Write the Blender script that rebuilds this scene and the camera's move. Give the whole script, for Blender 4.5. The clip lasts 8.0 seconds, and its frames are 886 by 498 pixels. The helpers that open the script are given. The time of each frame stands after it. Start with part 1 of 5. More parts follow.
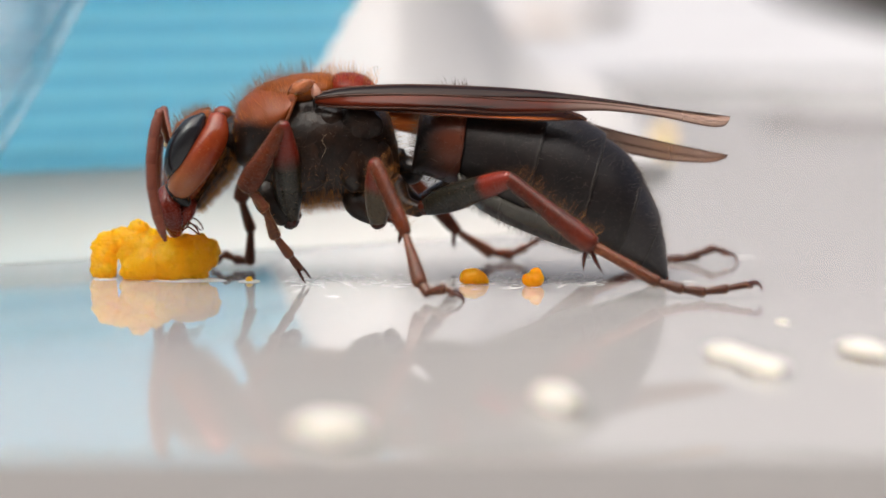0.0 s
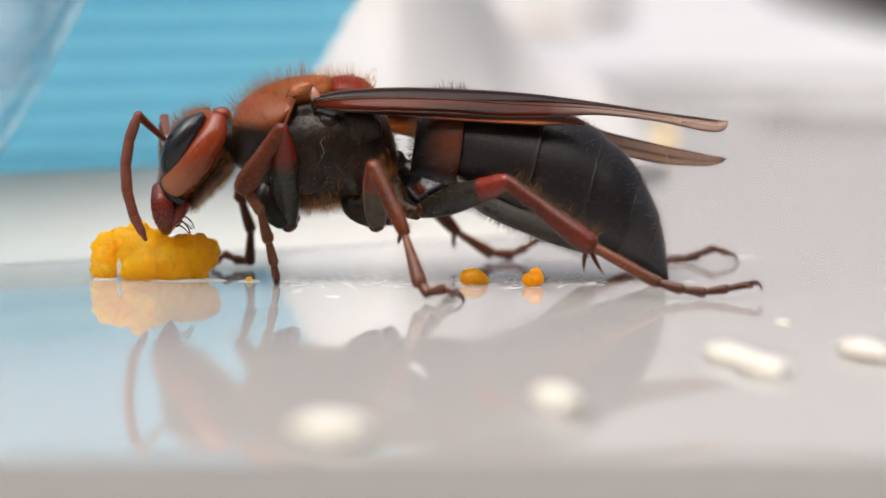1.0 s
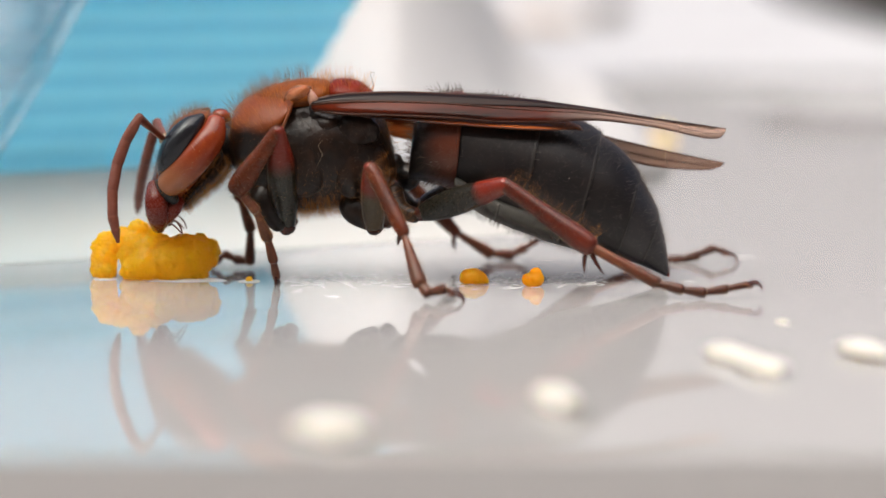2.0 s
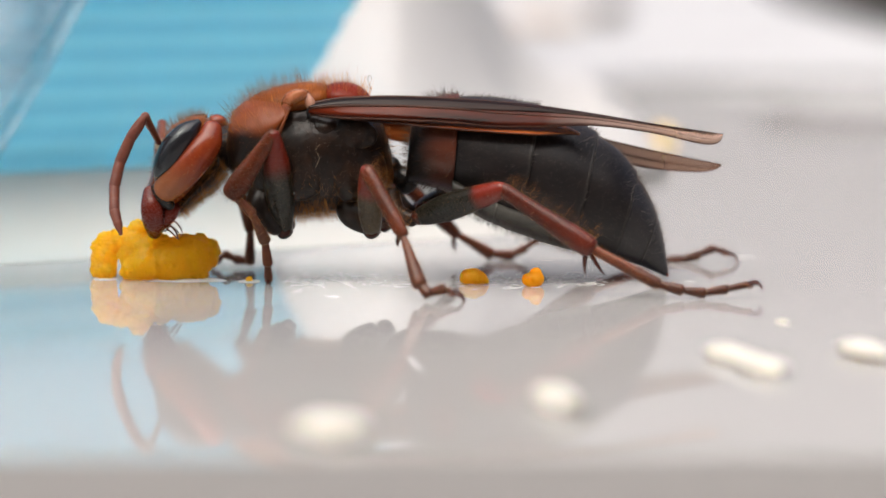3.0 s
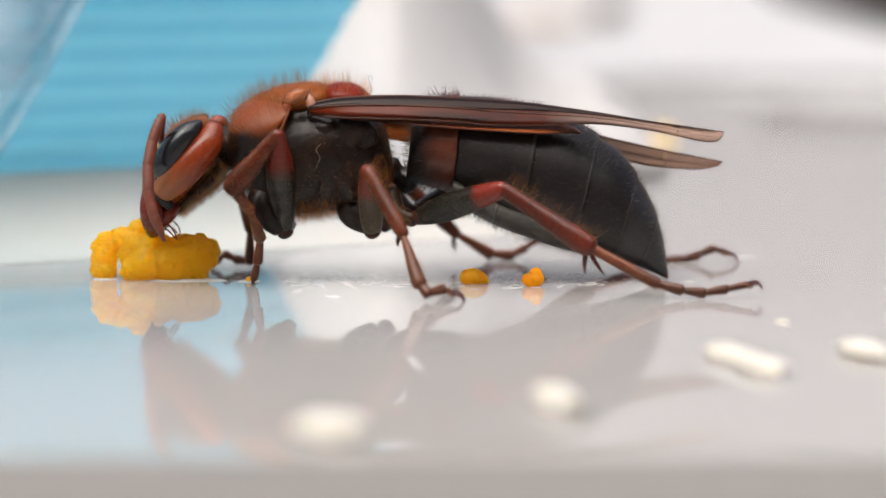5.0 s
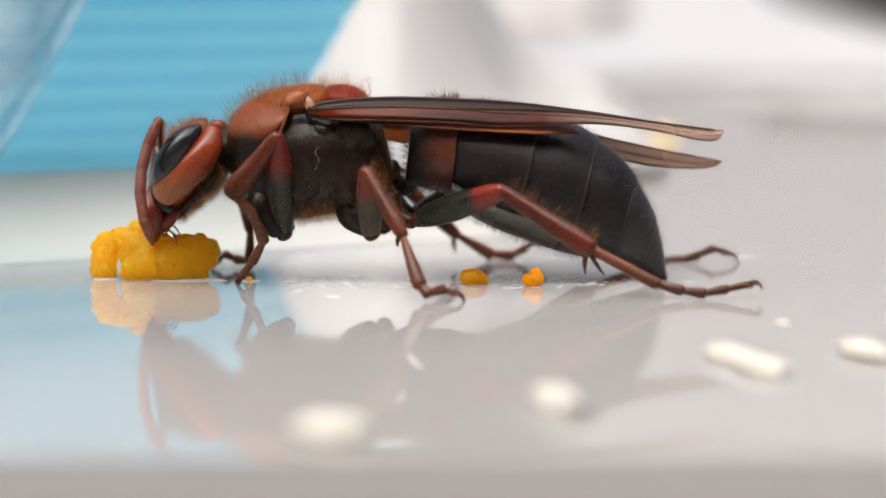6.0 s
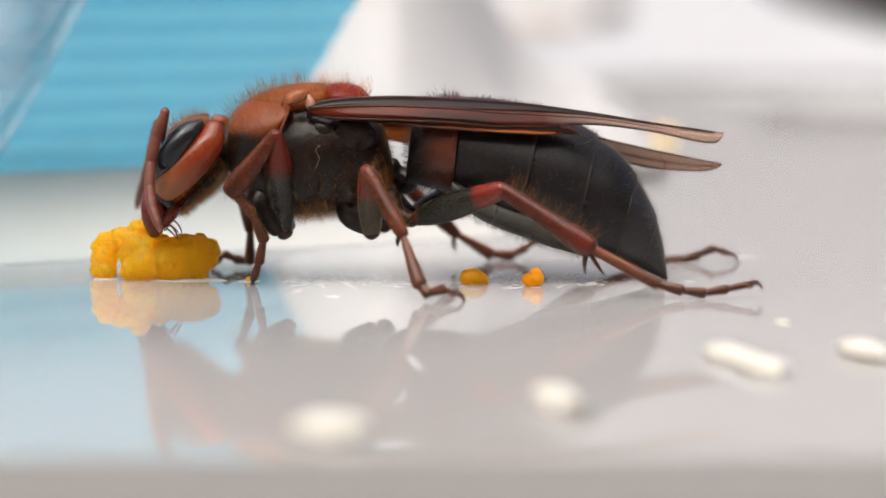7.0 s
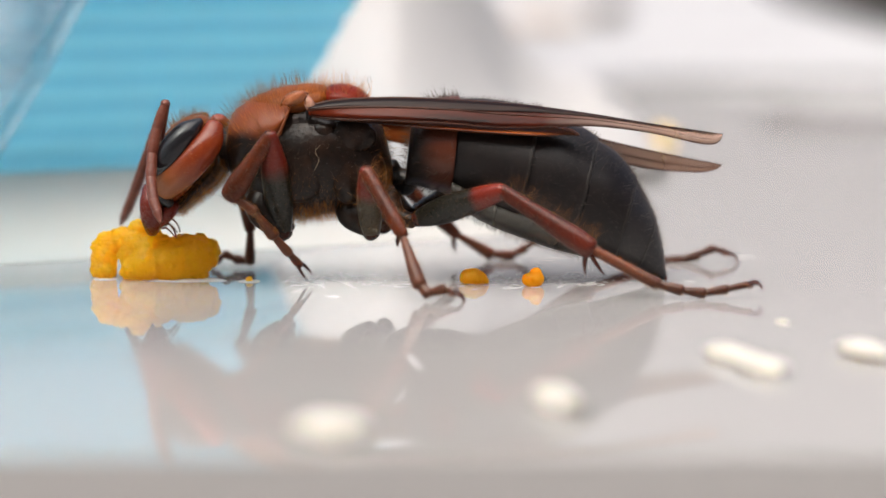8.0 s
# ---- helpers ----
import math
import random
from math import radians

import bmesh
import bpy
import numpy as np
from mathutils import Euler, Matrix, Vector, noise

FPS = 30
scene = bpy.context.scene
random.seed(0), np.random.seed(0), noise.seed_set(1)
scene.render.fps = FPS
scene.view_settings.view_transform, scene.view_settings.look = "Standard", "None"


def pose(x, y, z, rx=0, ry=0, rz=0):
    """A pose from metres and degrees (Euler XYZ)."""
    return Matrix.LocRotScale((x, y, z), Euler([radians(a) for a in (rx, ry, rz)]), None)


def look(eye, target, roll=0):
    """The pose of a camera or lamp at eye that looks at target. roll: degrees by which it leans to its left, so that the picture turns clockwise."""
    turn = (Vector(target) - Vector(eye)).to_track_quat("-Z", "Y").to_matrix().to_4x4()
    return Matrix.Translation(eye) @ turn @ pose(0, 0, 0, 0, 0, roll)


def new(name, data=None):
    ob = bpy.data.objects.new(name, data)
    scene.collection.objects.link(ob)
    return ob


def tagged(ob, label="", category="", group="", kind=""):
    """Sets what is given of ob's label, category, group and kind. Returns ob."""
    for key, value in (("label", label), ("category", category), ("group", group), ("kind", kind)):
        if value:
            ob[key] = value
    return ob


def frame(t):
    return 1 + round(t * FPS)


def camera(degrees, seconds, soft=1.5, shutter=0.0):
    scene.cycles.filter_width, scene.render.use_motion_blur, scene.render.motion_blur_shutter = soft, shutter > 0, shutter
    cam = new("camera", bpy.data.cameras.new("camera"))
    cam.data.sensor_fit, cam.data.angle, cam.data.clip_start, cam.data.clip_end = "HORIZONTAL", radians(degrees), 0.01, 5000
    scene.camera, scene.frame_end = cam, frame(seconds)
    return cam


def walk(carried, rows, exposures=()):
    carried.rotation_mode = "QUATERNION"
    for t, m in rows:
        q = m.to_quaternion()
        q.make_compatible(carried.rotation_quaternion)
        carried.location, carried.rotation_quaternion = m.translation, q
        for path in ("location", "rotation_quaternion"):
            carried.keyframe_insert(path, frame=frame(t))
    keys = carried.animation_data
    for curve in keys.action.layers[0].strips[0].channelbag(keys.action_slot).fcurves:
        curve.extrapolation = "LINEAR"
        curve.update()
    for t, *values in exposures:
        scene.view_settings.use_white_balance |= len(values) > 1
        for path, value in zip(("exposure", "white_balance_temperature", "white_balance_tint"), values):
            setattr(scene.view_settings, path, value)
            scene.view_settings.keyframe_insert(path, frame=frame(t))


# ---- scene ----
# All model dimensions below are in millimetres; MM turns them into metres.
MM = 0.001
MID = 1.5          # the hornet's plane of symmetry lies at y = 1.5 mm

# ---- camera: a macro lens on a stand, 0.2 m from the hornet ----
cam = camera(14.893, 8.0, soft=1.5, shutter=0.5)
cam.data.dof.use_dof = True
cam.data.dof.focus_distance = 0.1982
cam.data.dof.aperture_fstop = 25.0
EYE = pose(0, -0.1985, 0.02437, 90 - 6.437, 0, 0)
walk(cam, [(0.0, EYE), (8.0, EYE)], exposures=[(0.0, 0.36, 6440, 9), (8.0, 0.36, 6440, 9)])

# ---- light: bright hazy daylight, a wide soft sun from above ----
world = bpy.data.worlds.new("daylight")
scene.world = world
world.use_nodes = True
wn = world.node_tree.nodes
sky = wn.new("ShaderNodeTexSky")
sky.sky_type = 'NISHITA'
sky.sun_disc = False
sky.sun_elevation = radians(60)
sky.sun_rotation = radians(-140)
sky.air_density, sky.dust_density, sky.ozone_density = 0.6, 10.0, 0.3
wn["Background"].inputs["Strength"].default_value = 0.19
world.node_tree.links.new(sky.outputs["Color"], wn["Background"].inputs["Color"])
sun = new("sun", bpy.data.lights.new("sun", "SUN"))
sun.data.energy, sun.data.angle, sun.data.color = 2.3, radians(75), (1.0, 0.97, 0.93)
sun.matrix_world = look((0.0, -0.28, 1.0), (0, 0, 0))


# ---- materials ----
def nodes(name):
    m = bpy.data.materials.new(name)
    m.use_nodes = True
    t = m.node_tree
    return m, t, t.nodes["Principled BSDF"]


def link(t, a, b):
    t.links.new(a, b)


def noise_node(t, coord, scale, detail=3.0, rough=0.55, stretch=None):
    n = t.nodes.new("ShaderNodeTexNoise")
    n.inputs["Scale"].default_value, n.inputs["Detail"].default_value, n.inputs["Roughness"].default_value = scale, detail, rough
    if stretch:
        mp = t.nodes.new("ShaderNodeMapping")
        mp.inputs["Scale"].default_value = stretch
        link(t, coord, mp.inputs["Vector"])
        coord = mp.outputs["Vector"]
    link(t, coord, n.inputs["Vector"])
    return n.outputs["Fac"]


def ramp(t, fac, stops):
    r = t.nodes.new("ShaderNodeValToRGB")
    e = r.color_ramp.elements
    while len(e) < len(stops):
        e.new(0.5)
    for el, (p, c) in zip(e, stops):
        el.position = p
        el.color = (*c, 1) if len(c) == 3 else c
    link(t, fac, r.inputs["Fac"])
    return r.outputs["Color"]


def mix(t, fac, a, b, blend="MIX"):
    n = t.nodes.new("ShaderNodeMix")
    n.data_type, n.blend_type = "RGBA", blend
    for sock, v in ((n.inputs[0], fac), (n.inputs[6], a), (n.inputs[7], b)):
        if isinstance(v, (int, float)):
            sock.default_value = v
        elif isinstance(v, tuple):
            sock.default_value = (*v, 1)
        else:
            link(t, v, sock)
    return n.outputs[2]


def maths(t, op, a, b):
    n = t.nodes.new("ShaderNodeMath")
    n.operation = op
    for sock, v in zip(n.inputs, (a, b)):
        if isinstance(v, (int, float)):
            sock.default_value = v
        else:
            link(t, v, sock)
    return n.outputs[0]


def bump(t, b, height, strength, dist):
    n = t.nodes.new("ShaderNodeBump")
    n.inputs["Strength"].default_value, n.inputs["Distance"].default_value = strength, dist
    link(t, height, n.inputs["Height"])
    link(t, n.outputs["Normal"], b.inputs["Normal"])


def coords(t):
    return t.nodes.new("ShaderNodeTexCoord").outputs["Object"]


def chitin(name, dark, light, rough=0.35, coat=0.15, far=None, d0=0.0, d1=1.0, axis=None, grain=0.22, sub=0.0, spec=0.35, sheen=0.05, relief=0.0):
    """Insect cuticle, mottled at two sizes; far: a second pigment from d0 to d1 mm away from the joint, or along one axis."""
    m, t, b = nodes(name)
    c = coords(t)
    big, middle, fine = noise_node(t, c, 500), noise_node(t, c, 2600, 3), noise_node(t, c, 11000, 4)
    col = mix(t, ramp(t, maths(t, "ADD", maths(t, "MULTIPLY", big, 0.6), maths(t, "MULTIPLY", middle, 0.4)), [(0.30, (0, 0, 0)), (0.72, (1, 1, 1))]), dark, light)
    if far:
        if axis is None:
            ln = t.nodes.new("ShaderNodeVectorMath")
            ln.operation = "LENGTH"
            link(t, c, ln.inputs[0])
            d = ln.outputs["Value"]
        else:
            sp = t.nodes.new("ShaderNodeSeparateXYZ")
            link(t, c, sp.inputs[0])
            d = sp.outputs[axis]
        wob = maths(t, "ADD", d, maths(t, "MULTIPLY", maths(t, "SUBTRACT", big, 0.5), 0.8 * MM))
        mr = t.nodes.new("ShaderNodeMapRange")
        mr.interpolation_type = "SMOOTHSTEP"
        mr.inputs[1].default_value, mr.inputs[2].default_value = d0 * MM, d1 * MM
        link(t, wob, mr.inputs[0])
        col = mix(t, mr.outputs[0], col, far)
    col = mix(t, 0.16, col, ramp(t, fine, [(0.3, (0.35, 0.33, 0.32)), (0.7, (1.0, 1.0, 1.0))]), "MULTIPLY")
    link(t, col, b.inputs["Base Color"])
    link(t, ramp(t, fine, [(0.3, (rough * 0.62,) * 3), (0.7, (rough * 0.95,) * 3)]), b.inputs["Roughness"])
    b.inputs["Specular IOR Level"].default_value = spec
    b.inputs["Coat Weight"].default_value, b.inputs["Coat Roughness"].default_value = coat * 0.25, 0.16
    b.inputs["Sheen Weight"].default_value, b.inputs["Sheen Roughness"].default_value = sheen, 0.3
    b.inputs["Sheen Tint"].default_value = (1.0, 0.6, 0.35, 1)
    if sub:
        b.inputs["Subsurface Weight"].default_value = sub
        b.inputs["Subsurface Radius"].default_value = (0.6 * MM, 0.2 * MM, 0.08 * MM)
        b.inputs["Subsurface Scale"].default_value = 1.0
    bump(t, b, maths(t, "ADD", maths(t, "ADD", fine, middle), maths(t, "MULTIPLY", noise_node(t, c, 1100, 2), relief)), grain, 0.05 * MM)
    return m


BLACK = chitin("black_cuticle", (0.003, 0.003, 0.004), (0.010, 0.009, 0.009), 0.42, 0.1, spec=0.3, sheen=0.0)
VELVET = chitin("abdomen_cuticle", (0.003, 0.0025, 0.003), (0.012, 0.008, 0.007), 0.55, 0.0, spec=0.3, sheen=0.03)
TAILGREY = chitin("tail_cuticle", (0.010, 0.009, 0.010), (0.027, 0.023, 0.023), 0.5, 0.0, spec=0.36, sheen=0.04)
MARGIN = chitin("tergite_margin", (0.008, 0.007, 0.006), (0.022, 0.019, 0.017), 0.5, 0.0, spec=0.3)
STERNUM = chitin("belly_cuticle", (0.034, 0.033, 0.029), (0.075, 0.072, 0.062), 0.5, 0.0, spec=0.3, sheen=0.1)
PLEURA = chitin("side_cuticle", (0.003, 0.003, 0.003), (0.024, 0.011, 0.006), 0.42, 0.05, spec=0.2, sheen=0.02, relief=9.0)
ORANGE = chitin("orange_cuticle", (0.10, 0.026, 0.008), (0.22, 0.062, 0.016), 0.42, 0.2)
PRONOTUM = chitin("pronotum_cuticle", (0.005, 0.003, 0.003), (0.016, 0.008, 0.005), 0.42, 0.2, (0.17, 0.036, 0.006), 0.0, 1.0, 2, grain=0.14, spec=0.22, sheen=0.0)
TEGULA = chitin("tegula_cuticle", (0.20, 0.055, 0.018), (0.34, 0.12, 0.05), 0.34, 0.3, grain=0.1, sub=0.2, spec=0.2)
SCLERITE = chitin("sclerite_cuticle", (0.26, 0.12, 0.08), (0.40, 0.22, 0.16), 0.36, 0.3, grain=0.1, sub=0.2, spec=0.2)
SCUTUM = chitin("scutum_cuticle", (0.11, 0.026, 0.004), (0.22, 0.058, 0.008), 0.42, 0.1, spec=0.1, sheen=0.02)
RED = chitin("red_cuticle", (0.10, 0.009, 0.004), (0.17, 0.020, 0.007), 0.36, 0.25, spec=0.07, sheen=0.0)
HEADRED = chitin("head_cuticle", (0.10, 0.013, 0.004), (0.20, 0.040, 0.010), 0.30, 0.4, grain=0.06, spec=0.14, sheen=0.0)
CHEEK = chitin("cheek_cuticle", (0.15, 0.014, 0.004), (0.24, 0.040, 0.009), 0.28, 0.5, (0.29, 0.092, 0.032), 1.4, 4.0, grain=0.05, spec=0.3, sheen=0.0)
LEGRED = chitin("leg_cuticle", (0.035, 0.009, 0.004), (0.14, 0.029, 0.010), 0.36, 0.2, grain=0.14, sub=0.25, spec=0.2, sheen=0.10)
TARSUS = chitin("tarsus_cuticle", (0.055, 0.018, 0.009), (0.16, 0.048, 0.021), 0.42, 0.1, (0.055, 0.018, 0.010), 1.5, 6.0, sub=0.45, spec=0.25, sheen=0.05)
FEMUR_F = chitin("front_femur_cuticle", (0.007, 0.006, 0.003), (0.022, 0.017, 0.008), 0.38, 0.2, (0.13, 0.012, 0.005), 3.6, 5.2, grain=0.08, spec=0.3, sheen=0.0)
FEMUR_M = chitin("middle_femur_cuticle", (0.035, 0.024, 0.012), (0.07, 0.048, 0.022), 0.38, 0.2, (0.14, 0.015, 0.006), 2.8, 3.8, grain=0.08, spec=0.3, sheen=0.0)
FEMUR_H = chitin("hind_femur_cuticle", (0.005, 0.005, 0.004), (0.016, 0.014, 0.009), 0.38, 0.2, (0.14, 0.014, 0.006), 4.5, 5.3, grain=0.08, spec=0.3, sheen=0.0)
TIBIA_H = chitin("hind_tibia_cuticle", (0.016, 0.007, 0.005), (0.105, 0.016, 0.007), 0.38, 0.2, (0.085, 0.014, 0.007), 3.2, 5.5, grain=0.16, sub=0.1, spec=0.25, sheen=0.10)
BAND = chitin("banded_cuticle", (0.004, 0.003, 0.003), (0.012, 0.008, 0.006), 0.42, 0.1, (0.08, 0.020, 0.009), 0.2, 1.7, 0, spec=0.25, sheen=0.0)
JAW = chitin("jaw_cuticle", (0.10, 0.010, 0.006), (0.17, 0.022, 0.010), 0.34, 0.3, (0.05, 0.010, 0.006), 2.4, 3.8, grain=0.02, spec=0.3, sheen=0.0)
CLAW = chitin("claw_cuticle", (0.06, 0.012, 0.006), (0.03, 0.008, 0.005), 0.3, 0.3)
SOCKET = chitin("joint_membrane", (0.30, 0.22, 0.14), (0.42, 0.33, 0.22), 0.5, 0.0)
FACE = chitin("face_cuticle", (0.12, 0.016, 0.008), (0.20, 0.042, 0.018), 0.30, 0.4, grain=0.05, spec=0.3, sheen=0.0)
ANTENNA = chitin("antenna_cuticle", (0.10, 0.022, 0.012), (0.19, 0.050, 0.026), 0.5, 0.05)

m, t, b = nodes("compound_eye")
c = coords(t)
v = t.nodes.new("ShaderNodeTexVoronoi")
v.inputs["Scale"].default_value = 22000
link(t, c, v.inputs["Vector"])
link(t, ramp(t, noise_node(t, c, 500), [(0.3, (0.004, 0.004, 0.005)), (0.75, (0.014, 0.012, 0.014))]), b.inputs["Base Color"])
b.inputs["Roughness"].default_value = 0.24
b.inputs["Specular IOR Level"].default_value = 0.45
bump(t, b, v.outputs["Distance"], 0.12, 0.01 * MM)
EYEBLACK = m


def hair_mat(name, c1, c2):
    m, t, b = nodes(name)
    g = t.nodes.new("ShaderNodeNewGeometry").outputs["Random Per Island"]
    link(t, ramp(t, g, [(0.0, c1), (1.0, c2)]), b.inputs["Base Color"])
    b.inputs["Roughness"].default_value = 0.4
    b.inputs["Specular IOR Level"].default_value = 0.2
    return m


GOLDHAIR = hair_mat("golden_hair", (0.20, 0.07, 0.014), (0.48, 0.20, 0.045))
DUSTHAIR = hair_mat("grey_fuzz", (0.05, 0.04, 0.036), (0.17, 0.14, 0.12))
PALEFUZZ = hair_mat("pale_golden_fuzz", (0.30, 0.13, 0.05), (0.60, 0.34, 0.17))
DARKHAIR = hair_mat("dark_hair", (0.012, 0.008, 0.006), (0.09, 0.05, 0.024))


def wing_mat(name, c1, c2, tipc, trans):
    m, t, b = nodes(name)
    c = coords(t)
    streak = noise_node(t, c, 500, 4, 0.6, (0.12, 1.0, 2.2))
    fine = noise_node(t, c, 6000, 3)
    sp = t.nodes.new("ShaderNodeSeparateXYZ")
    link(t, c, sp.inputs[0])
    mr = t.nodes.new("ShaderNodeMapRange")
    mr.inputs[1].default_value, mr.inputs[2].default_value = 13.5 * MM, 21.5 * MM
    link(t, sp.outputs[0], mr.inputs[0])
    col = mix(t, ramp(t, streak, [(0.38, (0, 0, 0)), (0.62, (1, 1, 1))]), c1, c2)
    col = mix(t, mr.outputs[0], col, tipc)
    link(t, col, b.inputs["Base Color"])
    b.inputs["Roughness"].default_value = 0.2
    b.inputs["Specular IOR Level"].default_value = 0.14
    bump(t, b, maths(t, "ADD", streak, maths(t, "MULTIPLY", fine, 0.15)), 0.15, 0.05 * MM)
    tl = t.nodes.new("ShaderNodeBsdfTranslucent")
    link(t, col, tl.inputs["Color"])
    tr = t.nodes.new("ShaderNodeBsdfTransparent")
    link(t, mix(t, 0.6, col, (0.9, 0.76, 0.66)), tr.inputs["Color"])
    a, a2 = t.nodes.new("ShaderNodeMixShader"), t.nodes.new("ShaderNodeMixShader")
    a.inputs[0].default_value = 0.15
    link(t, b.outputs[0], a.inputs[1])
    link(t, tl.outputs[0], a.inputs[2])
    link(t, maths(t, "ADD", maths(t, "MULTIPLY", mr.outputs[0], 0.62), trans), a2.inputs[0])
    link(t, a.outputs[0], a2.inputs[1])
    link(t, tr.outputs[0], a2.inputs[2])
    link(t, a2.outputs[0], t.nodes["Material Output"].inputs["Surface"])
    return m


WING = wing_mat("wing_membrane", (0.010, 0.003, 0.002), (0.095, 0.013, 0.004), (0.46, 0.34, 0.29), 0.03)
WINGFOLD = wing_mat("wing_fold_membrane", (0.003, 0.002, 0.002), (0.018, 0.007, 0.005), (0.10, 0.06, 0.045), 0.0)
HINDWING = wing_mat("hind_wing_membrane", (0.20, 0.045, 0.012), (0.36, 0.11, 0.025), (0.34, 0.2, 0.1), 0.3)
VEIN = chitin("wing_vein", (0.02, 0.006, 0.003), (0.06, 0.018, 0.008), 0.4, 0.1, grain=0.05, spec=0.15, sheen=0.0)

m, t, b = nodes("egg_yolk")
c = coords(t)
big, fine = noise_node(t, c, 350, 4), noise_node(t, c, 2500, 4)
link(t, mix(t, big, (0.97, 0.47, 0.010), (0.98, 0.54, 0.018)), b.inputs["Base Color"])
b.inputs["Subsurface Weight"].default_value = 1.0
b.inputs["Subsurface Radius"].default_value = (2.2 * MM, 1.5 * MM, 0.2 * MM)
b.inputs["Subsurface Scale"].default_value = 1.0
link(t, ramp(t, fine, [(0.35, (0.07,) * 3), (0.65, (0.30,) * 3)]), b.inputs["Roughness"])
bump(t, b, fine, 0.25, 0.1 * MM)
tl = t.nodes.new("ShaderNodeBsdfTranslucent")
tl.inputs["Color"].default_value = (1.0, 0.66, 0.10, 1)
mx = t.nodes.new("ShaderNodeMixShader")
mx.inputs[0].default_value = 0.62
link(t, b.outputs[0], mx.inputs[1])
link(t, tl.outputs[0], mx.inputs[2])
link(t, mx.outputs[0], t.nodes["Material Output"].inputs["Surface"])
YOLK = m

m, t, b = nodes("yolk_drop")
c = coords(t)
link(t, mix(t, noise_node(t, c, 900, 3), (0.95, 0.44, 0.008), (0.97, 0.50, 0.014)), b.inputs["Base Color"])
b.inputs["Subsurface Weight"].default_value = 1.0
b.inputs["Subsurface Radius"].default_value = (0.6 * MM, 0.3 * MM, 0.05 * MM)
b.inputs["Subsurface Scale"].default_value = 1.0
b.inputs["Roughness"].default_value = 0.35
bump(t, b, noise_node(t, c, 3000, 3), 0.2, 0.1 * MM)
tl = t.nodes.new("ShaderNodeBsdfTranslucent")
tl.inputs["Color"].default_value = (1.0, 0.60, 0.03, 1)
mx = t.nodes.new("ShaderNodeMixShader")
mx.inputs[0].default_value = 0.62
link(t, b.outputs[0], mx.inputs[1])
link(t, tl.outputs[0], mx.inputs[2])
link(t, mx.outputs[0], t.nodes["Material Output"].inputs["Surface"])
YOLKDROP = m

m, t, b = nodes("pale_dried_yolk")
link(t, mix(t, noise_node(t, coords(t), 900, 3), (0.72, 0.50, 0.16), (0.80, 0.62, 0.27)), b.inputs["Base Color"])
b.inputs["Roughness"].default_value = 0.5
b.inputs["Subsurface Weight"].default_value = 0.5
b.inputs["Subsurface Radius"].default_value = (0.6 * MM, 0.4 * MM, 0.1 * MM)
b.inputs["Subsurface Scale"].default_value = 1.0
PALEYOLK = m

m, t, b = nodes("dried_yolk_crumb")
c = coords(t)
link(t, mix(t, noise_node(t, c, 300, 3), (0.46, 0.45, 0.39), (0.54, 0.53, 0.49)), b.inputs["Base Color"])
b.inputs["Roughness"].default_value = 0.45
b.inputs["Subsurface Weight"].default_value = 0.3
b.inputs["Subsurface Radius"].default_value = (1.0 * MM, 0.8 * MM, 0.4 * MM)
b.inputs["Subsurface Scale"].default_value = 1.0
bump(t, b, noise_node(t, c, 1500, 3), 0.4, 0.2 * MM)
CRUMB = m

m, t, b = nodes("white_lacquer")
c = coords(t)
link(t, mix(t, noise_node(t, c, 12, 4), (0.32, 0.317, 0.315), (0.365, 0.36, 0.358)), b.inputs["Base Color"])
b.inputs["IOR"].default_value = 1.75
b.inputs["Roughness"].default_value = 0.025
LACQUER = m

m, t, b = nodes("dried_water_spot")
link(t, mix(t, noise_node(t, coords(t), 3000, 3), (0.84, 0.835, 0.82), (0.90, 0.895, 0.88)), b.inputs["Base Color"])
b.inputs["Roughness"].default_value = 0.08
b.inputs["IOR"].default_value = 1.75
SPOT = m

m, t, b = nodes("turquoise_plastic")
c = coords(t)
sp = t.nodes.new("ShaderNodeSeparateXYZ")
link(t, c, sp.inputs[0])
# colour wave at the ribs' pitch: paler on the crests, deeper in the grooves
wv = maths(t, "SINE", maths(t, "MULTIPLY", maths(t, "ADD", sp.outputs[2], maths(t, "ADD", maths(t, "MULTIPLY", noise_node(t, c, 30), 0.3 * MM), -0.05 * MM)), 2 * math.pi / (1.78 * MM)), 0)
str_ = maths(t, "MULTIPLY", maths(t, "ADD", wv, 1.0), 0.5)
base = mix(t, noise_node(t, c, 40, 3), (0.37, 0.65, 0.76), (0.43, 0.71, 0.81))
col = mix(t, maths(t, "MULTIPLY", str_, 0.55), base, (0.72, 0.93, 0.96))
link(t, col, b.inputs["Base Color"])
b.inputs["Roughness"].default_value = 0.4
tl = t.nodes.new("ShaderNodeBsdfTranslucent")
link(t, mix(t, 0.35, col, (0.75, 0.95, 1.0)), tl.inputs["Color"])
mx = t.nodes.new("ShaderNodeMixShader")
mx.inputs[0].default_value = 0.76
link(t, b.outputs[0], mx.inputs[1])
link(t, tl.outputs[0], mx.inputs[2])
link(t, mx.outputs[0], t.nodes["Material Output"].inputs["Surface"])
TURQ = m

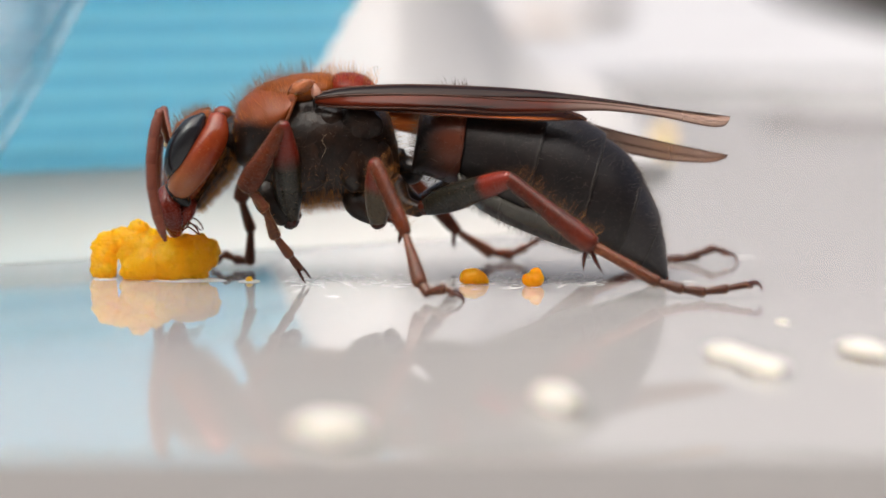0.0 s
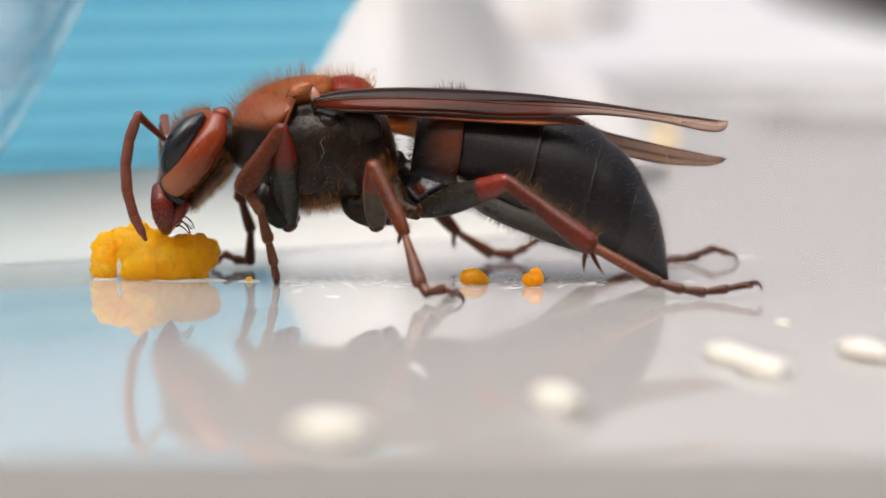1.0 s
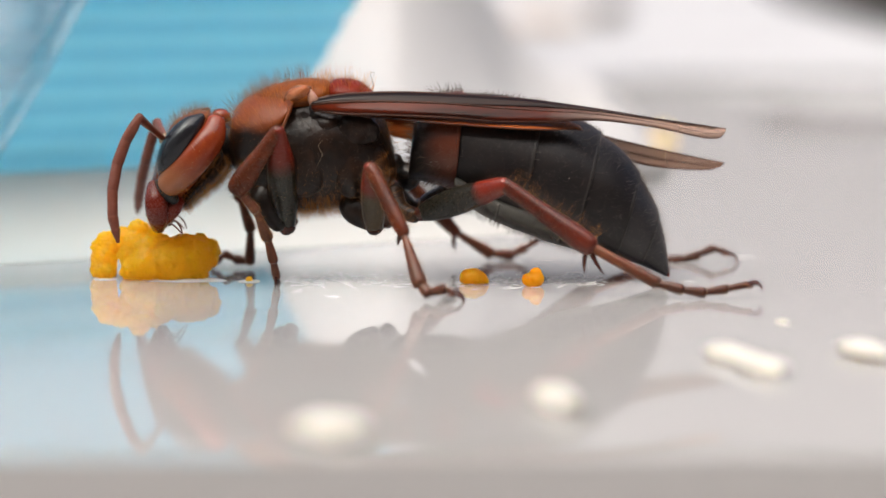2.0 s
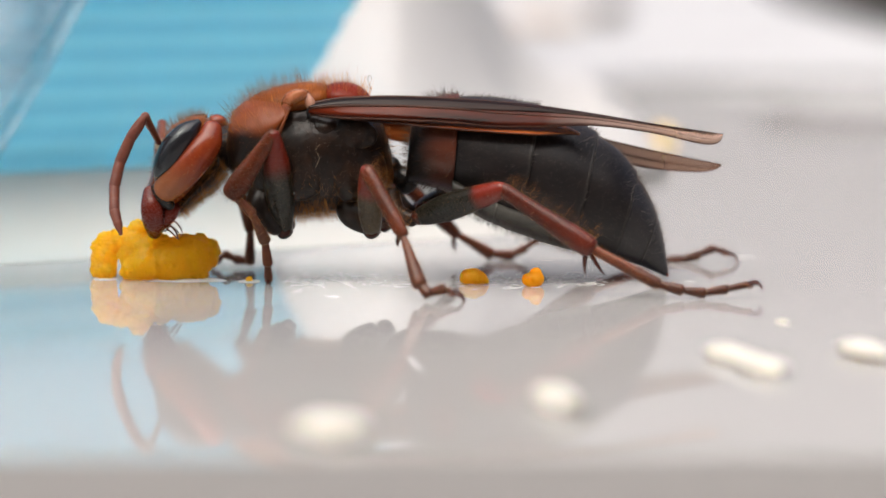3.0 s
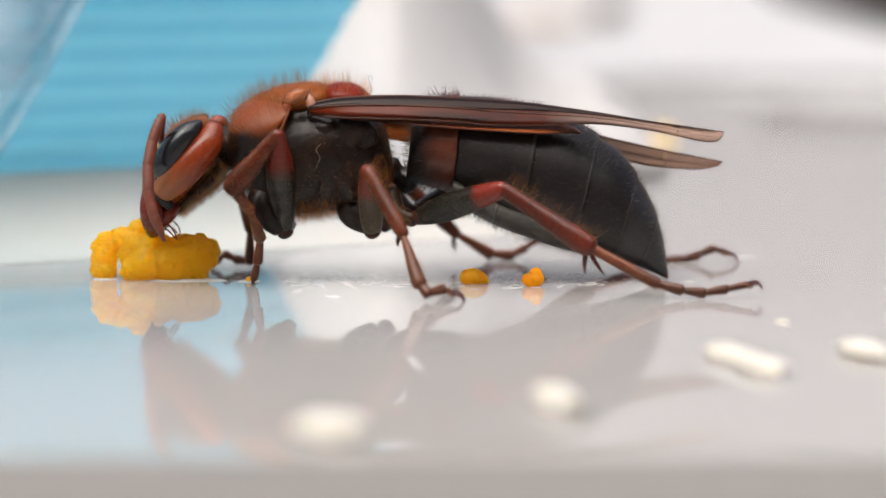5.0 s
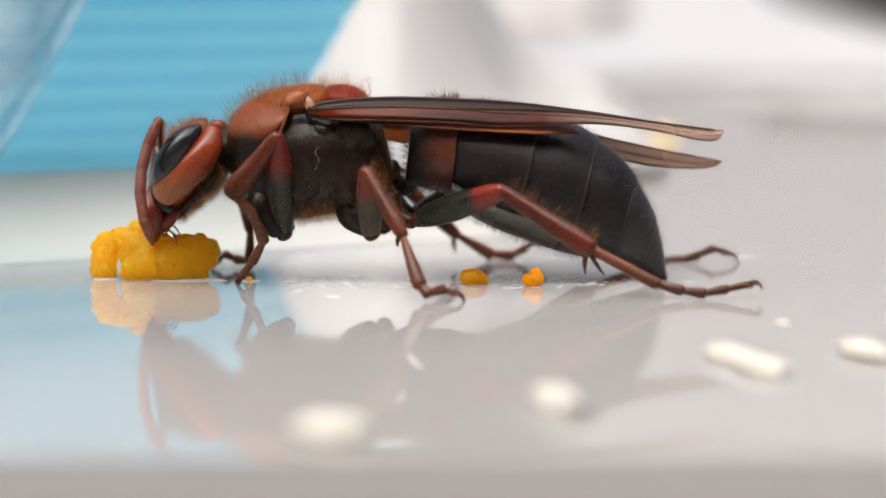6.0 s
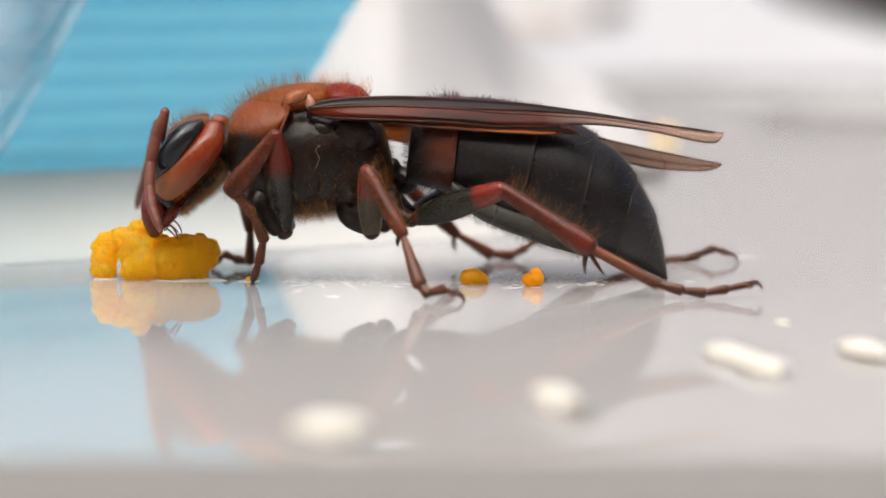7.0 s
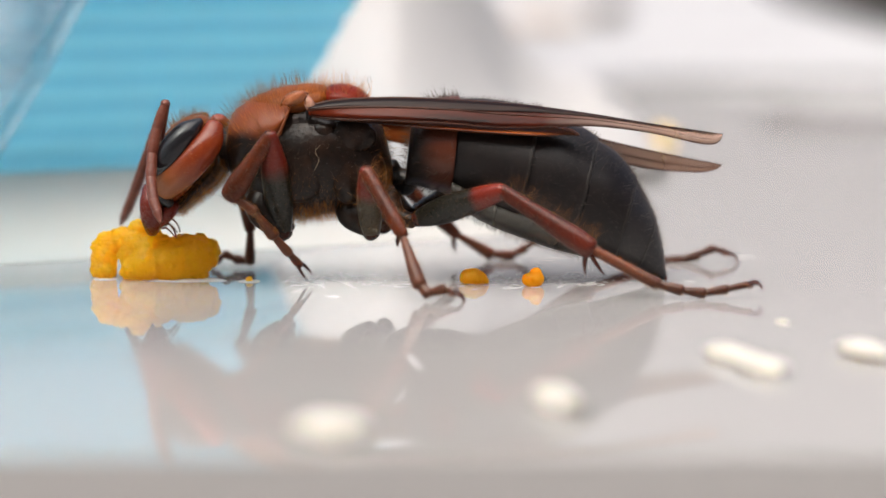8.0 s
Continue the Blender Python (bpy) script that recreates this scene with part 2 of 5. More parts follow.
m, t, b = nodes("clear_glass")
c = coords(t)
tr = t.nodes.new("ShaderNodeBsdfTransparent")
tr.inputs["Color"].default_value = (0.86, 0.92, 0.94, 1)
gl = t.nodes.new("ShaderNodeBsdfGlossy")
link(t, ramp(t, noise_node(t, c, 220, 4), [(0.35, (0.08,) * 3), (0.75, (0.25,) * 3)]), gl.inputs["Roughness"])
tl = t.nodes.new("ShaderNodeBsdfTranslucent")
tl.inputs["Color"].default_value = (0.80, 0.90, 0.95, 1)
fr = t.nodes.new("ShaderNodeLayerWeight")
fr.inputs["Blend"].default_value = 0.2
haze, gloss = t.nodes.new("ShaderNodeMixShader"), t.nodes.new("ShaderNodeMixShader")
link(t, ramp(t, noise_node(t, c, 160, 5), [(0.42, (0.0,) * 3), (0.62, (0.17,) * 3)]), haze.inputs[0])
link(t, tr.outputs[0], haze.inputs[1])
link(t, tl.outputs[0], haze.inputs[2])
link(t, maths(t, "ADD", maths(t, "MULTIPLY", fr.outputs["Facing"], 0.25), 0.03), gloss.inputs[0])
link(t, haze.outputs[0], gloss.inputs[1])
link(t, gl.outputs[0], gloss.inputs[2])
link(t, gloss.outputs[0], t.nodes["Material Output"].inputs["Surface"])
GLASS = m


def plain(name, c1, c2, rough, scale, h=0.2):
    m, t, b = nodes(name)
    c = coords(t)
    n, n2 = noise_node(t, c, scale, 4), noise_node(t, c, scale * 12, 4)
    link(t, mix(t, maths(t, "ADD", maths(t, "MULTIPLY", n, 0.7), maths(t, "MULTIPLY", n2, 0.3)), c1, c2), b.inputs["Base Color"])
    b.inputs["Roughness"].default_value = rough
    bump(t, b, n2, h, 0.3 * MM)
    return m


CLOTH = plain("white_cloth", (0.285, 0.293, 0.307), (0.325, 0.333, 0.347), 0.9, 20, 0.0)
CREAM = plain("cream_plastic", (0.385, 0.376, 0.35), (0.425, 0.416, 0.39), 0.4, 30, 0.05)
NAPKIN = plain("white_tissue", (0.30, 0.30, 0.302), (0.34, 0.34, 0.34), 0.9, 60, 0.1)
# tone of the added northern wall, seen only as the tile's reflection
REFLECTEDPALE = plain("wall_paint", (0.21, 0.218, 0.237), (0.25, 0.258, 0.277), 0.85, 8)
FLOORING = plain("concrete", (0.28, 0.27, 0.26), (0.38, 0.37, 0.35), 0.8, 6)
BROWN = plain("brown_crust", (0.04, 0.027, 0.02), (0.09, 0.06, 0.045), 0.8, 200)
TAN = plain("tan_crust", (0.30, 0.24, 0.18), (0.40, 0.33, 0.26), 0.8, 200)
DARKGREY = plain("dark_stone", (0.022, 0.02, 0.019), (0.05, 0.046, 0.043), 0.8, 60)
# grey of the added, unseen light-blocking wall behind the camera
BLOCKGREY = plain("dark_timber", (0.16, 0.145, 0.13), (0.24, 0.22, 0.20), 0.8, 9)
METAL = plain("painted_steel", (0.40, 0.40, 0.41), (0.46, 0.46, 0.47), 0.4, 20)


# ---- modelling helpers ----
PIV = {}


def part(name, geo, material, parent=None, pivot=(0, 0, 0), label="", kind="", smooth=True):
    """Links one mesh whose points are given in the place's own millimetres, with its origin at pivot."""
    verts, faces = geo
    pv = Vector(pivot)
    me = bpy.data.meshes.new(name)
    me.from_pydata([(Vector(v) - pv) * MM for v in verts], [], faces)
    me.update()
    bm = bmesh.new()
    bm.from_mesh(me)
    bmesh.ops.recalc_face_normals(bm, faces=bm.faces)
    bm.to_mesh(me)
    bm.free()
    for p in me.polygons:
        p.use_smooth = smooth
    me.materials.append(material)
    ob = new(name, me)
    ob.parent = parent
    ob.location = (pv - (PIV[parent] if parent else Vector())) * MM
    PIV[ob] = pv
    tagged(ob, label, kind=kind)
    return ob


def thing(name, at, label, category, group=""):
    ob = new(name)
    ob.location = Vector(at) * MM
    ob.empty_display_size = 0.002
    PIV[ob] = Vector(at)
    return tagged(ob, label, category, group)


def spline(rows, steps):
    """Catmull-Rom through rows of numbers."""
    rows = [np.array(r, float) for r in rows]
    out = []
    for i in range(len(rows) - 1):
        p0, p1, p2, p3 = rows[max(i - 1, 0)], rows[i], rows[i + 1], rows[min(i + 2, len(rows) - 1)]
        for k in range(steps):
            s = k / steps
            out.append(0.5 * (2 * p1 + (p2 - p0) * s + (2 * p0 - 5 * p1 + 4 * p2 - p3) * s * s + (3 * p1 - p0 - 3 * p2 + p3) * s ** 3))
    out.append(rows[-1])
    return out


def skin(rings, closed=True):
    """Faces over rings of equal count, with both ends closed."""
    n = len(rings[0])
    verts = [tuple(v) for r in rings for v in r]
    faces = []
    for i in range(len(rings) - 1):
        for j in range(n if closed else n - 1):
            k = (j + 1) % n
            faces.append((i * n + j, i * n + k, (i + 1) * n + k, (i + 1) * n + j))
    if closed:
        for r, base in ((rings[0], 0), (rings[-1], (len(rings) - 1) * n)):
            verts.append(tuple(np.mean(np.array(r), 0)))
            c = len(verts) - 1
            faces += [(base + j, base + (j + 1) % n, c) for j in range(n)]
    return verts, faces


def join(*geos):
    verts, faces = [], []
    for v, f in geos:
        o = len(verts)
        verts += v
        faces += [tuple(i + o for i in q) for q in f]
    return verts, faces


def tube(points, radii, flat=1.0, sides=14, steps=5, side=(0, 1, 0)):
    """A limb through points with given radii; flat squeezes it across side; round ends."""
    rows = spline([(*p, r) for p, r in zip(points, radii)], steps)
    pts = [Vector(r[:3]) for r in rows]
    rad = [max(float(r[3]), 0.004) for r in rows]
    tans = [(pts[min(i + 1, len(pts) - 1)] - pts[max(i - 1, 0)]).normalized() for i in range(len(pts))]
    ends = []
    for s, i in ((-1, 0), (1, -1)):
        ends.append([(pts[i] + tans[i] * s * rad[i] * a * 0.7, rad[i] * math.sqrt(max(0.0, 1 - a * a)) + 0.002, tans[i]) for a in (0.5, 0.85, 0.99)])
    seq = ends[0][::-1] + list(zip(pts, rad, tans)) + ends[1]
    rings = []
    for p, r, tn in seq:
        u = Vector(side) - tn * tn.dot(Vector(side))
        if u.length < 1e-4:
            u = tn.orthogonal()
        u.normalize()
        w = tn.cross(u)
        rings.append([p + (u * math.cos(a) * flat + w * math.sin(a)) * r for a in np.linspace(0, 2 * math.pi, sides, endpoint=False)])
    return skin(rings)


def loft(stations, steps=4, sides=36, power=2.0, y=None):
    """A body through stations of (top point, bottom point, half width), in the plane of symmetry."""
    rows = spline([(*s[0], *s[1], s[2]) for s in stations], steps)
    rings = []
    for r in rows:
        tp, bt, w = Vector(r[:3]), Vector(r[3:6]), float(r[6])
        ce, up = (tp + bt) / 2, (tp - bt) / 2
        ring = []
        for a in np.linspace(0, 2 * math.pi, sides, endpoint=False):
            cs, sn = math.cos(a), math.sin(a)
            k = 2.0 / power
            ring.append(ce + up * math.copysign(abs(sn) ** k, sn) + Vector((0, w * math.copysign(abs(cs) ** k, cs), 0)))
        rings.append(ring)
    return skin(rings)


def ellipsoid(centre, ax, ay, az, tilt=0.0, yaw=0.0, rough=0.0, freq=1.0, rings=16, sides=24, seed=0.0):
    """An ellipsoid; tilt turns it in the side view (degrees, clockwise as seen from -y)."""
    m = Matrix.Translation(centre) @ Matrix.Rotation(radians(yaw), 4, "Z") @ Matrix.Rotation(radians(tilt), 4, "Y")
    out = []
    for i in range(1, rings):
        th = math.pi * i / rings
        ring = []
        for a in np.linspace(0, 2 * math.pi, sides, endpoint=False):
            d = Vector((math.cos(th), math.sin(th) * math.cos(a), math.sin(th) * math.sin(a)))
            s = 1 + rough * noise.noise(d * freq + Vector((seed, seed, seed))) if rough else 1
            ring.append(m @ Vector((d.x * ax * s, d.y * ay * s, d.z * az * s)))
        out.append(ring)
    return skin(out)


def lathe(profile, centre, sides=96):
    rings = []
    for r, z in profile:
        rings.append([Vector(centre) + Vector((r * math.cos(a), r * math.sin(a), z)) for a in np.linspace(0, 2 * math.pi, sides, endpoint=False)])
    return skin(rings)


def box(x0, y0, z0, x1, y1, z1, bevel=0.0):
    bm = bmesh.new()
    bmesh.ops.create_cube(bm, size=1)
    for v in bm.verts:
        v.co = Vector(((x0 + x1) / 2 + v.co.x * (x1 - x0), (y0 + y1) / 2 + v.co.y * (y1 - y0), (z0 + z1) / 2 + v.co.z * (z1 - z0)))
    if bevel:
        bmesh.ops.bevel(bm, geom=bm.edges[:], offset=bevel, segments=5, profile=0.5, affect="EDGES")
    bm.verts.index_update()
    geo = [tuple(v.co) for v in bm.verts], [tuple(v.index for v in f.verts) for f in bm.faces]
    bm.free()
    return geo


def hairs(name, sources, count, length, parent, material, keep=None, lean=(0, 0, 0), width=0.02, seed=1, label=""):
    """Thin tapering hairs on the surface of some meshes, one stuff mesh. lengths in mm."""
    rnd = random.Random(seed)
    tris = []
    for ob in sources:
        for p in ob.data.polygons:
            c = p.center / MM + PIV[ob]
            if keep is None or keep(c, p.normal):
                tris.append((p.area, [ob.data.vertices[i].co / MM + PIV[ob] for i in p.vertices], p.normal.copy()))
    verts, faces = [], []
    for area, poly, nor in rnd.choices(tris, [q[0] for q in tris], k=count):
        a, b2 = rnd.random(), rnd.random()
        p = poly[0].lerp(poly[1], a).lerp(poly[-1].lerp(poly[2], a) if len(poly) > 3 else poly[2], b2)
        d = (nor + Vector(lean) + Vector((rnd.gauss(0, 0.28), rnd.gauss(0, 0.28), rnd.gauss(0, 0.28)))).normalized()
        ln = length * rnd.uniform(0.45, 1.15)
        u = d.orthogonal().normalized() * width * rnd.uniform(0.7, 1.2)
        w = d.cross(u)
        bend = Vector(lean) * ln * 0.25 + Vector((rnd.gauss(0, 0.06), rnd.gauss(0, 0.06), rnd.gauss(0, 0.06))) * ln
        o = len(verts)
        p = p - d * 0.03
        q = p + d * ln * 0.55 + bend * 0.3
        verts += [p + u, p - u * 0.5 + w * 0.87, p - u * 0.5 - w * 0.87,
                  q + u * 0.7, q - u * 0.35 + w * 0.6, q - u * 0.35 - w * 0.6, p + d * ln + bend]
        for i in range(3):
            j = (i + 1) % 3
            faces += [(o + i, o + j, o + 3 + j, o + 3 + i), (o + 3 + i, o + 3 + j, o + 6)]
    me = bpy.data.meshes.new(name)
    pv = PIV[parent]
    me.from_pydata([(v - pv) * MM for v in verts], [], faces)
    me.materials.append(material)
    ob = new(name, me)
    ob.parent = parent
    PIV[ob] = pv
    return tagged(ob, label, kind="stuff")


# ---- the setting: ground and the white table ----
tagged(part("ground", box(-900000, -900000, -790, 900000, 900000, -750), FLOORING), "grey concrete ground under the table", "ground", kind="structure")

# added out of view: its height sets how much southern sky reaches the hornet
tagged(part("wall_south", box(-4000, -1000, -750, 4000, -860, 900), BLOCKGREY, smooth=False), "added unseen grey wall behind the camera, limiting front light", "wall", kind="structure")
# invented low wall out of view, giving the tile something pale to mirror
tagged(part("wall_north", box(-4000, 1300, -750, 4000, 1420, 330), REFLECTEDPALE, smooth=False), "added unseen low pale wall for the tile to mirror", "wall", kind="structure")
table = thing("table", (0, 300, -750), "pale grey steel-legged table under the tile", "table")
part("tabletop", box(-420, -90, -28, 420, 760, -8, 1.5), METAL, table, (0, 300, -8), smooth=False)
for lx in (-380, 380):
    for ly in (-50, 720):
        part("leg", box(lx - 20, ly - 20, -750, lx + 20, ly + 20, -28, 2), METAL, table, (lx, ly, -28), smooth=False)
tagged(part("tile", box(-330, -60, -8, 330, 700, 0), LACQUER, None, (0, 0, -8), smooth=False), "large glossy white mirror-like tile with dried spots", "tile")


def cloth_sheet():
    """A white cloth, a little rumpled, on the far half of the table."""
    xs, ys = np.linspace(-330, 330, 90), np.linspace(0, 1, 70) ** 1.5
    top, n = [], len(xs)
    for v in ys:
        for xx in xs:
            front = min(188.0, max(140.0, 138 + 1.84 * (xx + 4.7)))
            yy = front + (740 - front) * v
            fade = min(1.0, (yy - front) / 260)
            z = 0.7 + fade * (1.0 + 3 * noise.noise(Vector((xx / 70, yy / 90, 3.1))) + 1.2 * noise.noise(Vector((xx / 25, yy / 30, 7.7))))
            z += 3.6 * math.exp(-((yy - 212) / 13) ** 2) * min(1.0, max(0.0, (xx - 25) / 20))
            top.append((xx, yy + 6 * noise.noise(Vector((xx / 60, 0, 0))) * (1 - fade), max(z, 0.6)))
    verts = top + [(x, y, 0.15) for x, y, z in top]
    o = len(top)
    faces = []
    for i in range(len(ys) - 1):
        for j in range(n - 1):
            a = i * n + j
            faces += [(a, a + 1, a + n + 1, a + n), (o + a, o + a + n, o + a + n + 1, o + a + 1)]
    edge = [j for j in range(n)] + [i * n + n - 1 for i in range(1, len(ys))] + [(len(ys) - 1) * n + j for j in range(n - 2, -1, -1)] + [i * n for i in range(len(ys) - 2, 0, -1)]
    for a, b2 in zip(edge, edge[1:] + edge[:1]):
        faces.append((a, b2, o + b2, o + a))
    return verts, faces


tagged(part("cloth", cloth_sheet(), CLOTH, None, (0, 300, 0)), "rumpled white cloth lying on the table", "cloth")


def napkin():
    """A soft heap of folded white paper: a rounded ridge with shallow creases."""
    profile = [(52, 0.7), (57, 2.5), (65, 7), (75, 13.5), (86, 21), (97, 27), (107, 29), (116, 25), (121, 14), (123, 0.7)]
    prof = spline(profile, 4)
    rings = []
    for x in np.linspace(-16, 18, 46):
        k = math.sqrt(max(0.0, 1 - abs((x - 1) / 17.01) ** 4)) * (1 - 0.8 * (0.5 - 0.5 * math.cos(math.pi * min(1.0, max(0.0, (x + 7) / 18)))))
        ring = []
        for yy, zz in prof:
            w = 1.3 * noise.noise(Vector((x / 9, yy / 22, zz / 16))) + 0.6 * noise.noise(Vector((x / 4, yy / 9, zz / 9 + 5)))
            ring.append((x, 90 + max(0.0, -4 - x) + (yy - 90) * (0.55 + 0.45 * k) + w * 0.5, max(0.7, zz * k + w)))
        rings.append(ring + [(x, 100, 0.7), (x, 75, 0.7)])
    return skin(rings)


tagged(part("paper_napkin", napkin(), NAPKIN, None, (4, 88, 0.7)), "crumpled white paper napkin behind the turquoise tub", "napkin")
# a dark stone and a brown crust lying on the cloth
tagged(part("stone", ellipsoid((65, 268, 6.2), 22, 17, 4.4, 9, 0, 0.2, 1.6, seed=2.0), DARKGREY, None, (67, 265, 1.5)), "dark grey stone lying on the white cloth", "stone")
tagged(part("crust", ellipsoid((22.6, 262, 5), 2.6, 3, 1.8, 0, 0, 0.3, 1.5, seed=5.0), BROWN, None, (22.6, 262, 3)), "small brown crust lying on the white cloth", "crumb")
tagged(part("crust", ellipsoid((13.5, 245, 4.4), 5.5, 4, 1.1, 0, 0, 0.3, 1.5, seed=8.0), TAN, None, (13.5, 245, 3)), "small tan flake lying on the white cloth", "crumb")

# ---- the turquoise tub and the glass bowl ----
TUB = Vector((-52.5, 44.6, 0))


def tub_ring(z, out, a=34.0, b=26.0, rc=6.0, turn=28.0):
    """One level of the tub: a rectangle with rounded corners, grown outwards by out, turned about the tub's middle."""
    m = Matrix.Rotation(radians(turn), 3, "Z")
    r = rc + 0.35 * out
    ring = []
    for k, (sx, sy) in enumerate(((1, 1), (-1, 1), (-1, -1), (1, -1))):
        for i in range(12):
            w = math.pi / 2 * (k + i / 11)
            ring.append(TUB + m @ Vector((sx * (a + out - r) + r * math.cos(w), sy * (b + out - r) + r * math.sin(w), 0)) + Vector((0, 0, z)))
    return ring


RIB = 1.78
tub = thing("plastic_tub", TUB, "turquoise ribbed plastic tub with a cream base", "tub")
outer = [tub_ring(z, 0.47 * (z - 4) + 0.09 * math.sin(2 * math.pi * z / RIB + 0.37)) for z in np.arange(4.0, 17.41, 0.2)]
inner = [tub_ring(z, 0.47 * (z - 4) - 1.1) for z in np.arange(17.4, 4.9, -1.0)]
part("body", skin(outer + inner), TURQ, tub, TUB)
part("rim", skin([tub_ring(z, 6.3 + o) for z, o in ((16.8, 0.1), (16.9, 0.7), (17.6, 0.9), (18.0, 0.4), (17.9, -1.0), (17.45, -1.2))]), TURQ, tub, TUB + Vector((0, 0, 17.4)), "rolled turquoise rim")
part("base", skin([tub_ring(z, o) for z, o in ((0.006, 17.5), (0.015, 17.7), (0.03, 17.3), (0.09, 13.0), (0.22, 9.8), (0.6, 7.4), (1.4, 4.7), (2.4, 2.4), (3.4, 0.7), (3.9, 0.1), (3.98, -0.6))]), CREAM, tub, TUB, "cream sloping foot")

bowl = thing("glass_bowl", (-41.2, -16, 0), "clear glass bowl with a frosted sheen", "bowl")
part("body", lathe(spline([(11, 0.1), (12.4, 0.5), (13.2, 2.2), (15.1, 5.2), (17.3, 8.9), (20, 13.4), (22, 17.25), (24.6, 22), (26.6, 27), (26.4, 27.8), (25.6, 27.5),
                    (23.4, 22), (20.8, 17.3), (18.6, 13.2), (15.8, 8.9), (13.2, 5.6), (10, 3.4), (6, 3.0)], 3), (-41.2, -16, 0)), GLASS, bowl, (-41.2, -16, 0))

# ---- food: a lump of cooked yolk, drops and crumbs ----


def lump(name, blobs, voxel, material, label, category, seed=0, soft=5, grains=0):
    """Welded blobs with a crumbly surface, cut flat where they rest."""
    rnd = random.Random(seed + 1)
    for c, r in list(blobs):
        for _ in range(grains):
            d = Vector((rnd.gauss(0, 1), rnd.gauss(0, 1), rnd.gauss(0, 1))).normalized()
            blobs.append((Vector(c) + d * r * rnd.uniform(0.9, 1.05), rnd.uniform(0.10, 0.22)))
    geo = join(*[ellipsoid(c, r * 1.05, r * 1.2, r, 0, 0, 0.12, 2.2, 10, 16, seed + i * 3.7) for i, (c, r) in enumerate(blobs)])
    verts = [(v[0], v[1], max(v[2], 0.02)) for v in geo[0]]
    base = Vector((np.mean([c[0] for c, r in blobs]), np.mean([c[1] for c, r in blobs]), 0))
    ob = part(name, (verts, geo[1]), material, None, base)
    rm = ob.modifiers.new("weld", "REMESH")
    rm.mode, rm.voxel_size, rm.use_smooth_shade = "VOXEL", voxel * MM, True
    sm = ob.modifiers.new("soft", "SMOOTH")
    sm.factor, sm.iterations = 0.5, soft
    tx = bpy.data.textures.new(name + "_grain", "CLOUDS")
    tx.noise_scale, tx.noise_depth = 0.38 * MM, 3
    dm = ob.modifiers.new("grain", "DISPLACE")
    dm.texture, dm.strength, dm.mid_level = tx, 0.3 * MM, 0.5
    return tagged(ob, label, category)


YOLKS = [
    ((-16.27, 1.80, 1.13), 1.35), ((-15.22, 2.20, 1.22), 1.4), ((-17.53, 1.60, 0.88), 1.15), ((-17.57, 2.20, 1.76), 1.05), ((-18.27, 1.60, 0.54), 0.85),
    ((-14.57, 2.60, 1.55), 1.0), ((-13.96, 2.60, 1.65), 0.65), ((-15.65, 2.60, 1.72), 0.85), ((-14.77, 2.00, 0.43), 0.8), ((-17.01, 2.00, 2.19), 0.6),
    ((-18.33, 2.40, 2.14), 0.85), ((-18.15, 2.40, 2.92), 0.55), ((-19.19, 2.60, 2.26), 0.75), ((-19.96, 2.60, 2.05), 0.75), ((-20.62, 2.40, 1.74), 0.4),
    ((-20.22, 2.40, 1.23), 0.78), ((-20.21, 2.20, 0.54), 0.78), ((-16.19, 1.60, 0.34), 0.85), ((-17.27, 1.60, 0.27), 0.75), ((-14.14, 2.60, 1.04), 0.7),
    ((-18.66, 1.80, 0.66), 0.5), ((-18.66, 1.90, 1.25), 0.5), ((-18.78, 2.20, 1.76), 0.5), ((-18.48, 1.60, 0.21), 0.45), ((-17.52, 1.40, 0.16), 0.5), ((-15.59, 1.60, 0.14), 0.55), ((-14.59, 1.80, 0.15), 0.5), ((-20.13, 2.00, 0.12), 0.5),
]
yolk = lump("yolk_lump", YOLKS, 0.06, YOLK, "lump of moist orange cooked egg yolk", "food", 0, 7, 6)
curds = bpy.data.textures.new("yolk_curds", "CLOUDS")
curds.noise_scale, curds.noise_depth = 0.85 * MM, 1
dm = yolk.modifiers.new("curds", "DISPLACE")
dm.texture, dm.strength, dm.mid_level = curds, 0.25 * MM, 0.5


def drop(px, r, label, seed, lobes, material=YOLKDROP):
    blobs = [((px[0] + dx * r, px[1] + dy * r, r * dz), r * k) for dx, dy, dz, k in lobes]
    ob = lump("yolk_crumb", blobs, 0.05, material, label, "food", seed, 3)
    ob.modifiers["grain"].strength = 0.03 * MM
    return tagged(ob, group="yolk crumbs")


drop((1.86, -0.58, 0.00), 0.62, "small rounded orange yolk crumb on the table", 1, [(-0.55, 0, 0.55, 0.85), (-0.1, 0, 0.6, 0.9), (0.35, 0, 0.45, 0.8), (0.85, 0, 0.2, 0.5)])
drop((5.25, -1.93, 0.00), 0.62, "small heart-shaped orange yolk crumb on the table", 2, [(-0.4, 0, 0.65, 0.62), (0.3, 0, 0.7, 0.75), (0.28, 0, 1.25, 0.55), (0.0, 0.1, 0.4, 0.75)])
drop((-11.45, 0.24, 0.00), 0.22, "tiny yellow yolk crumb on the table", 3, [(0, 0, 0.6, 0.9), (0.2, 0.2, 0.9, 0.6)])
drop((19.5, 101.0, 0.00), 0.85, "pale yellow yolk crumb far back on the table", 4, [(0, 0, 0.7, 0.9), (0.4, 0.2, 0.9, 0.7)], PALEYOLK)


def crumb(at, rx, ry, rz, seed):
    ob = part("egg_crumb", ellipsoid((at[0], at[1], rz * 0.75), rx, ry, rz, 0, 15, 0.3, 1.8, 12, 18, seed), CRUMB, None, at)
    return tagged(ob, "pale cream egg crumb on the white table", "crumb", "pale crumbs")


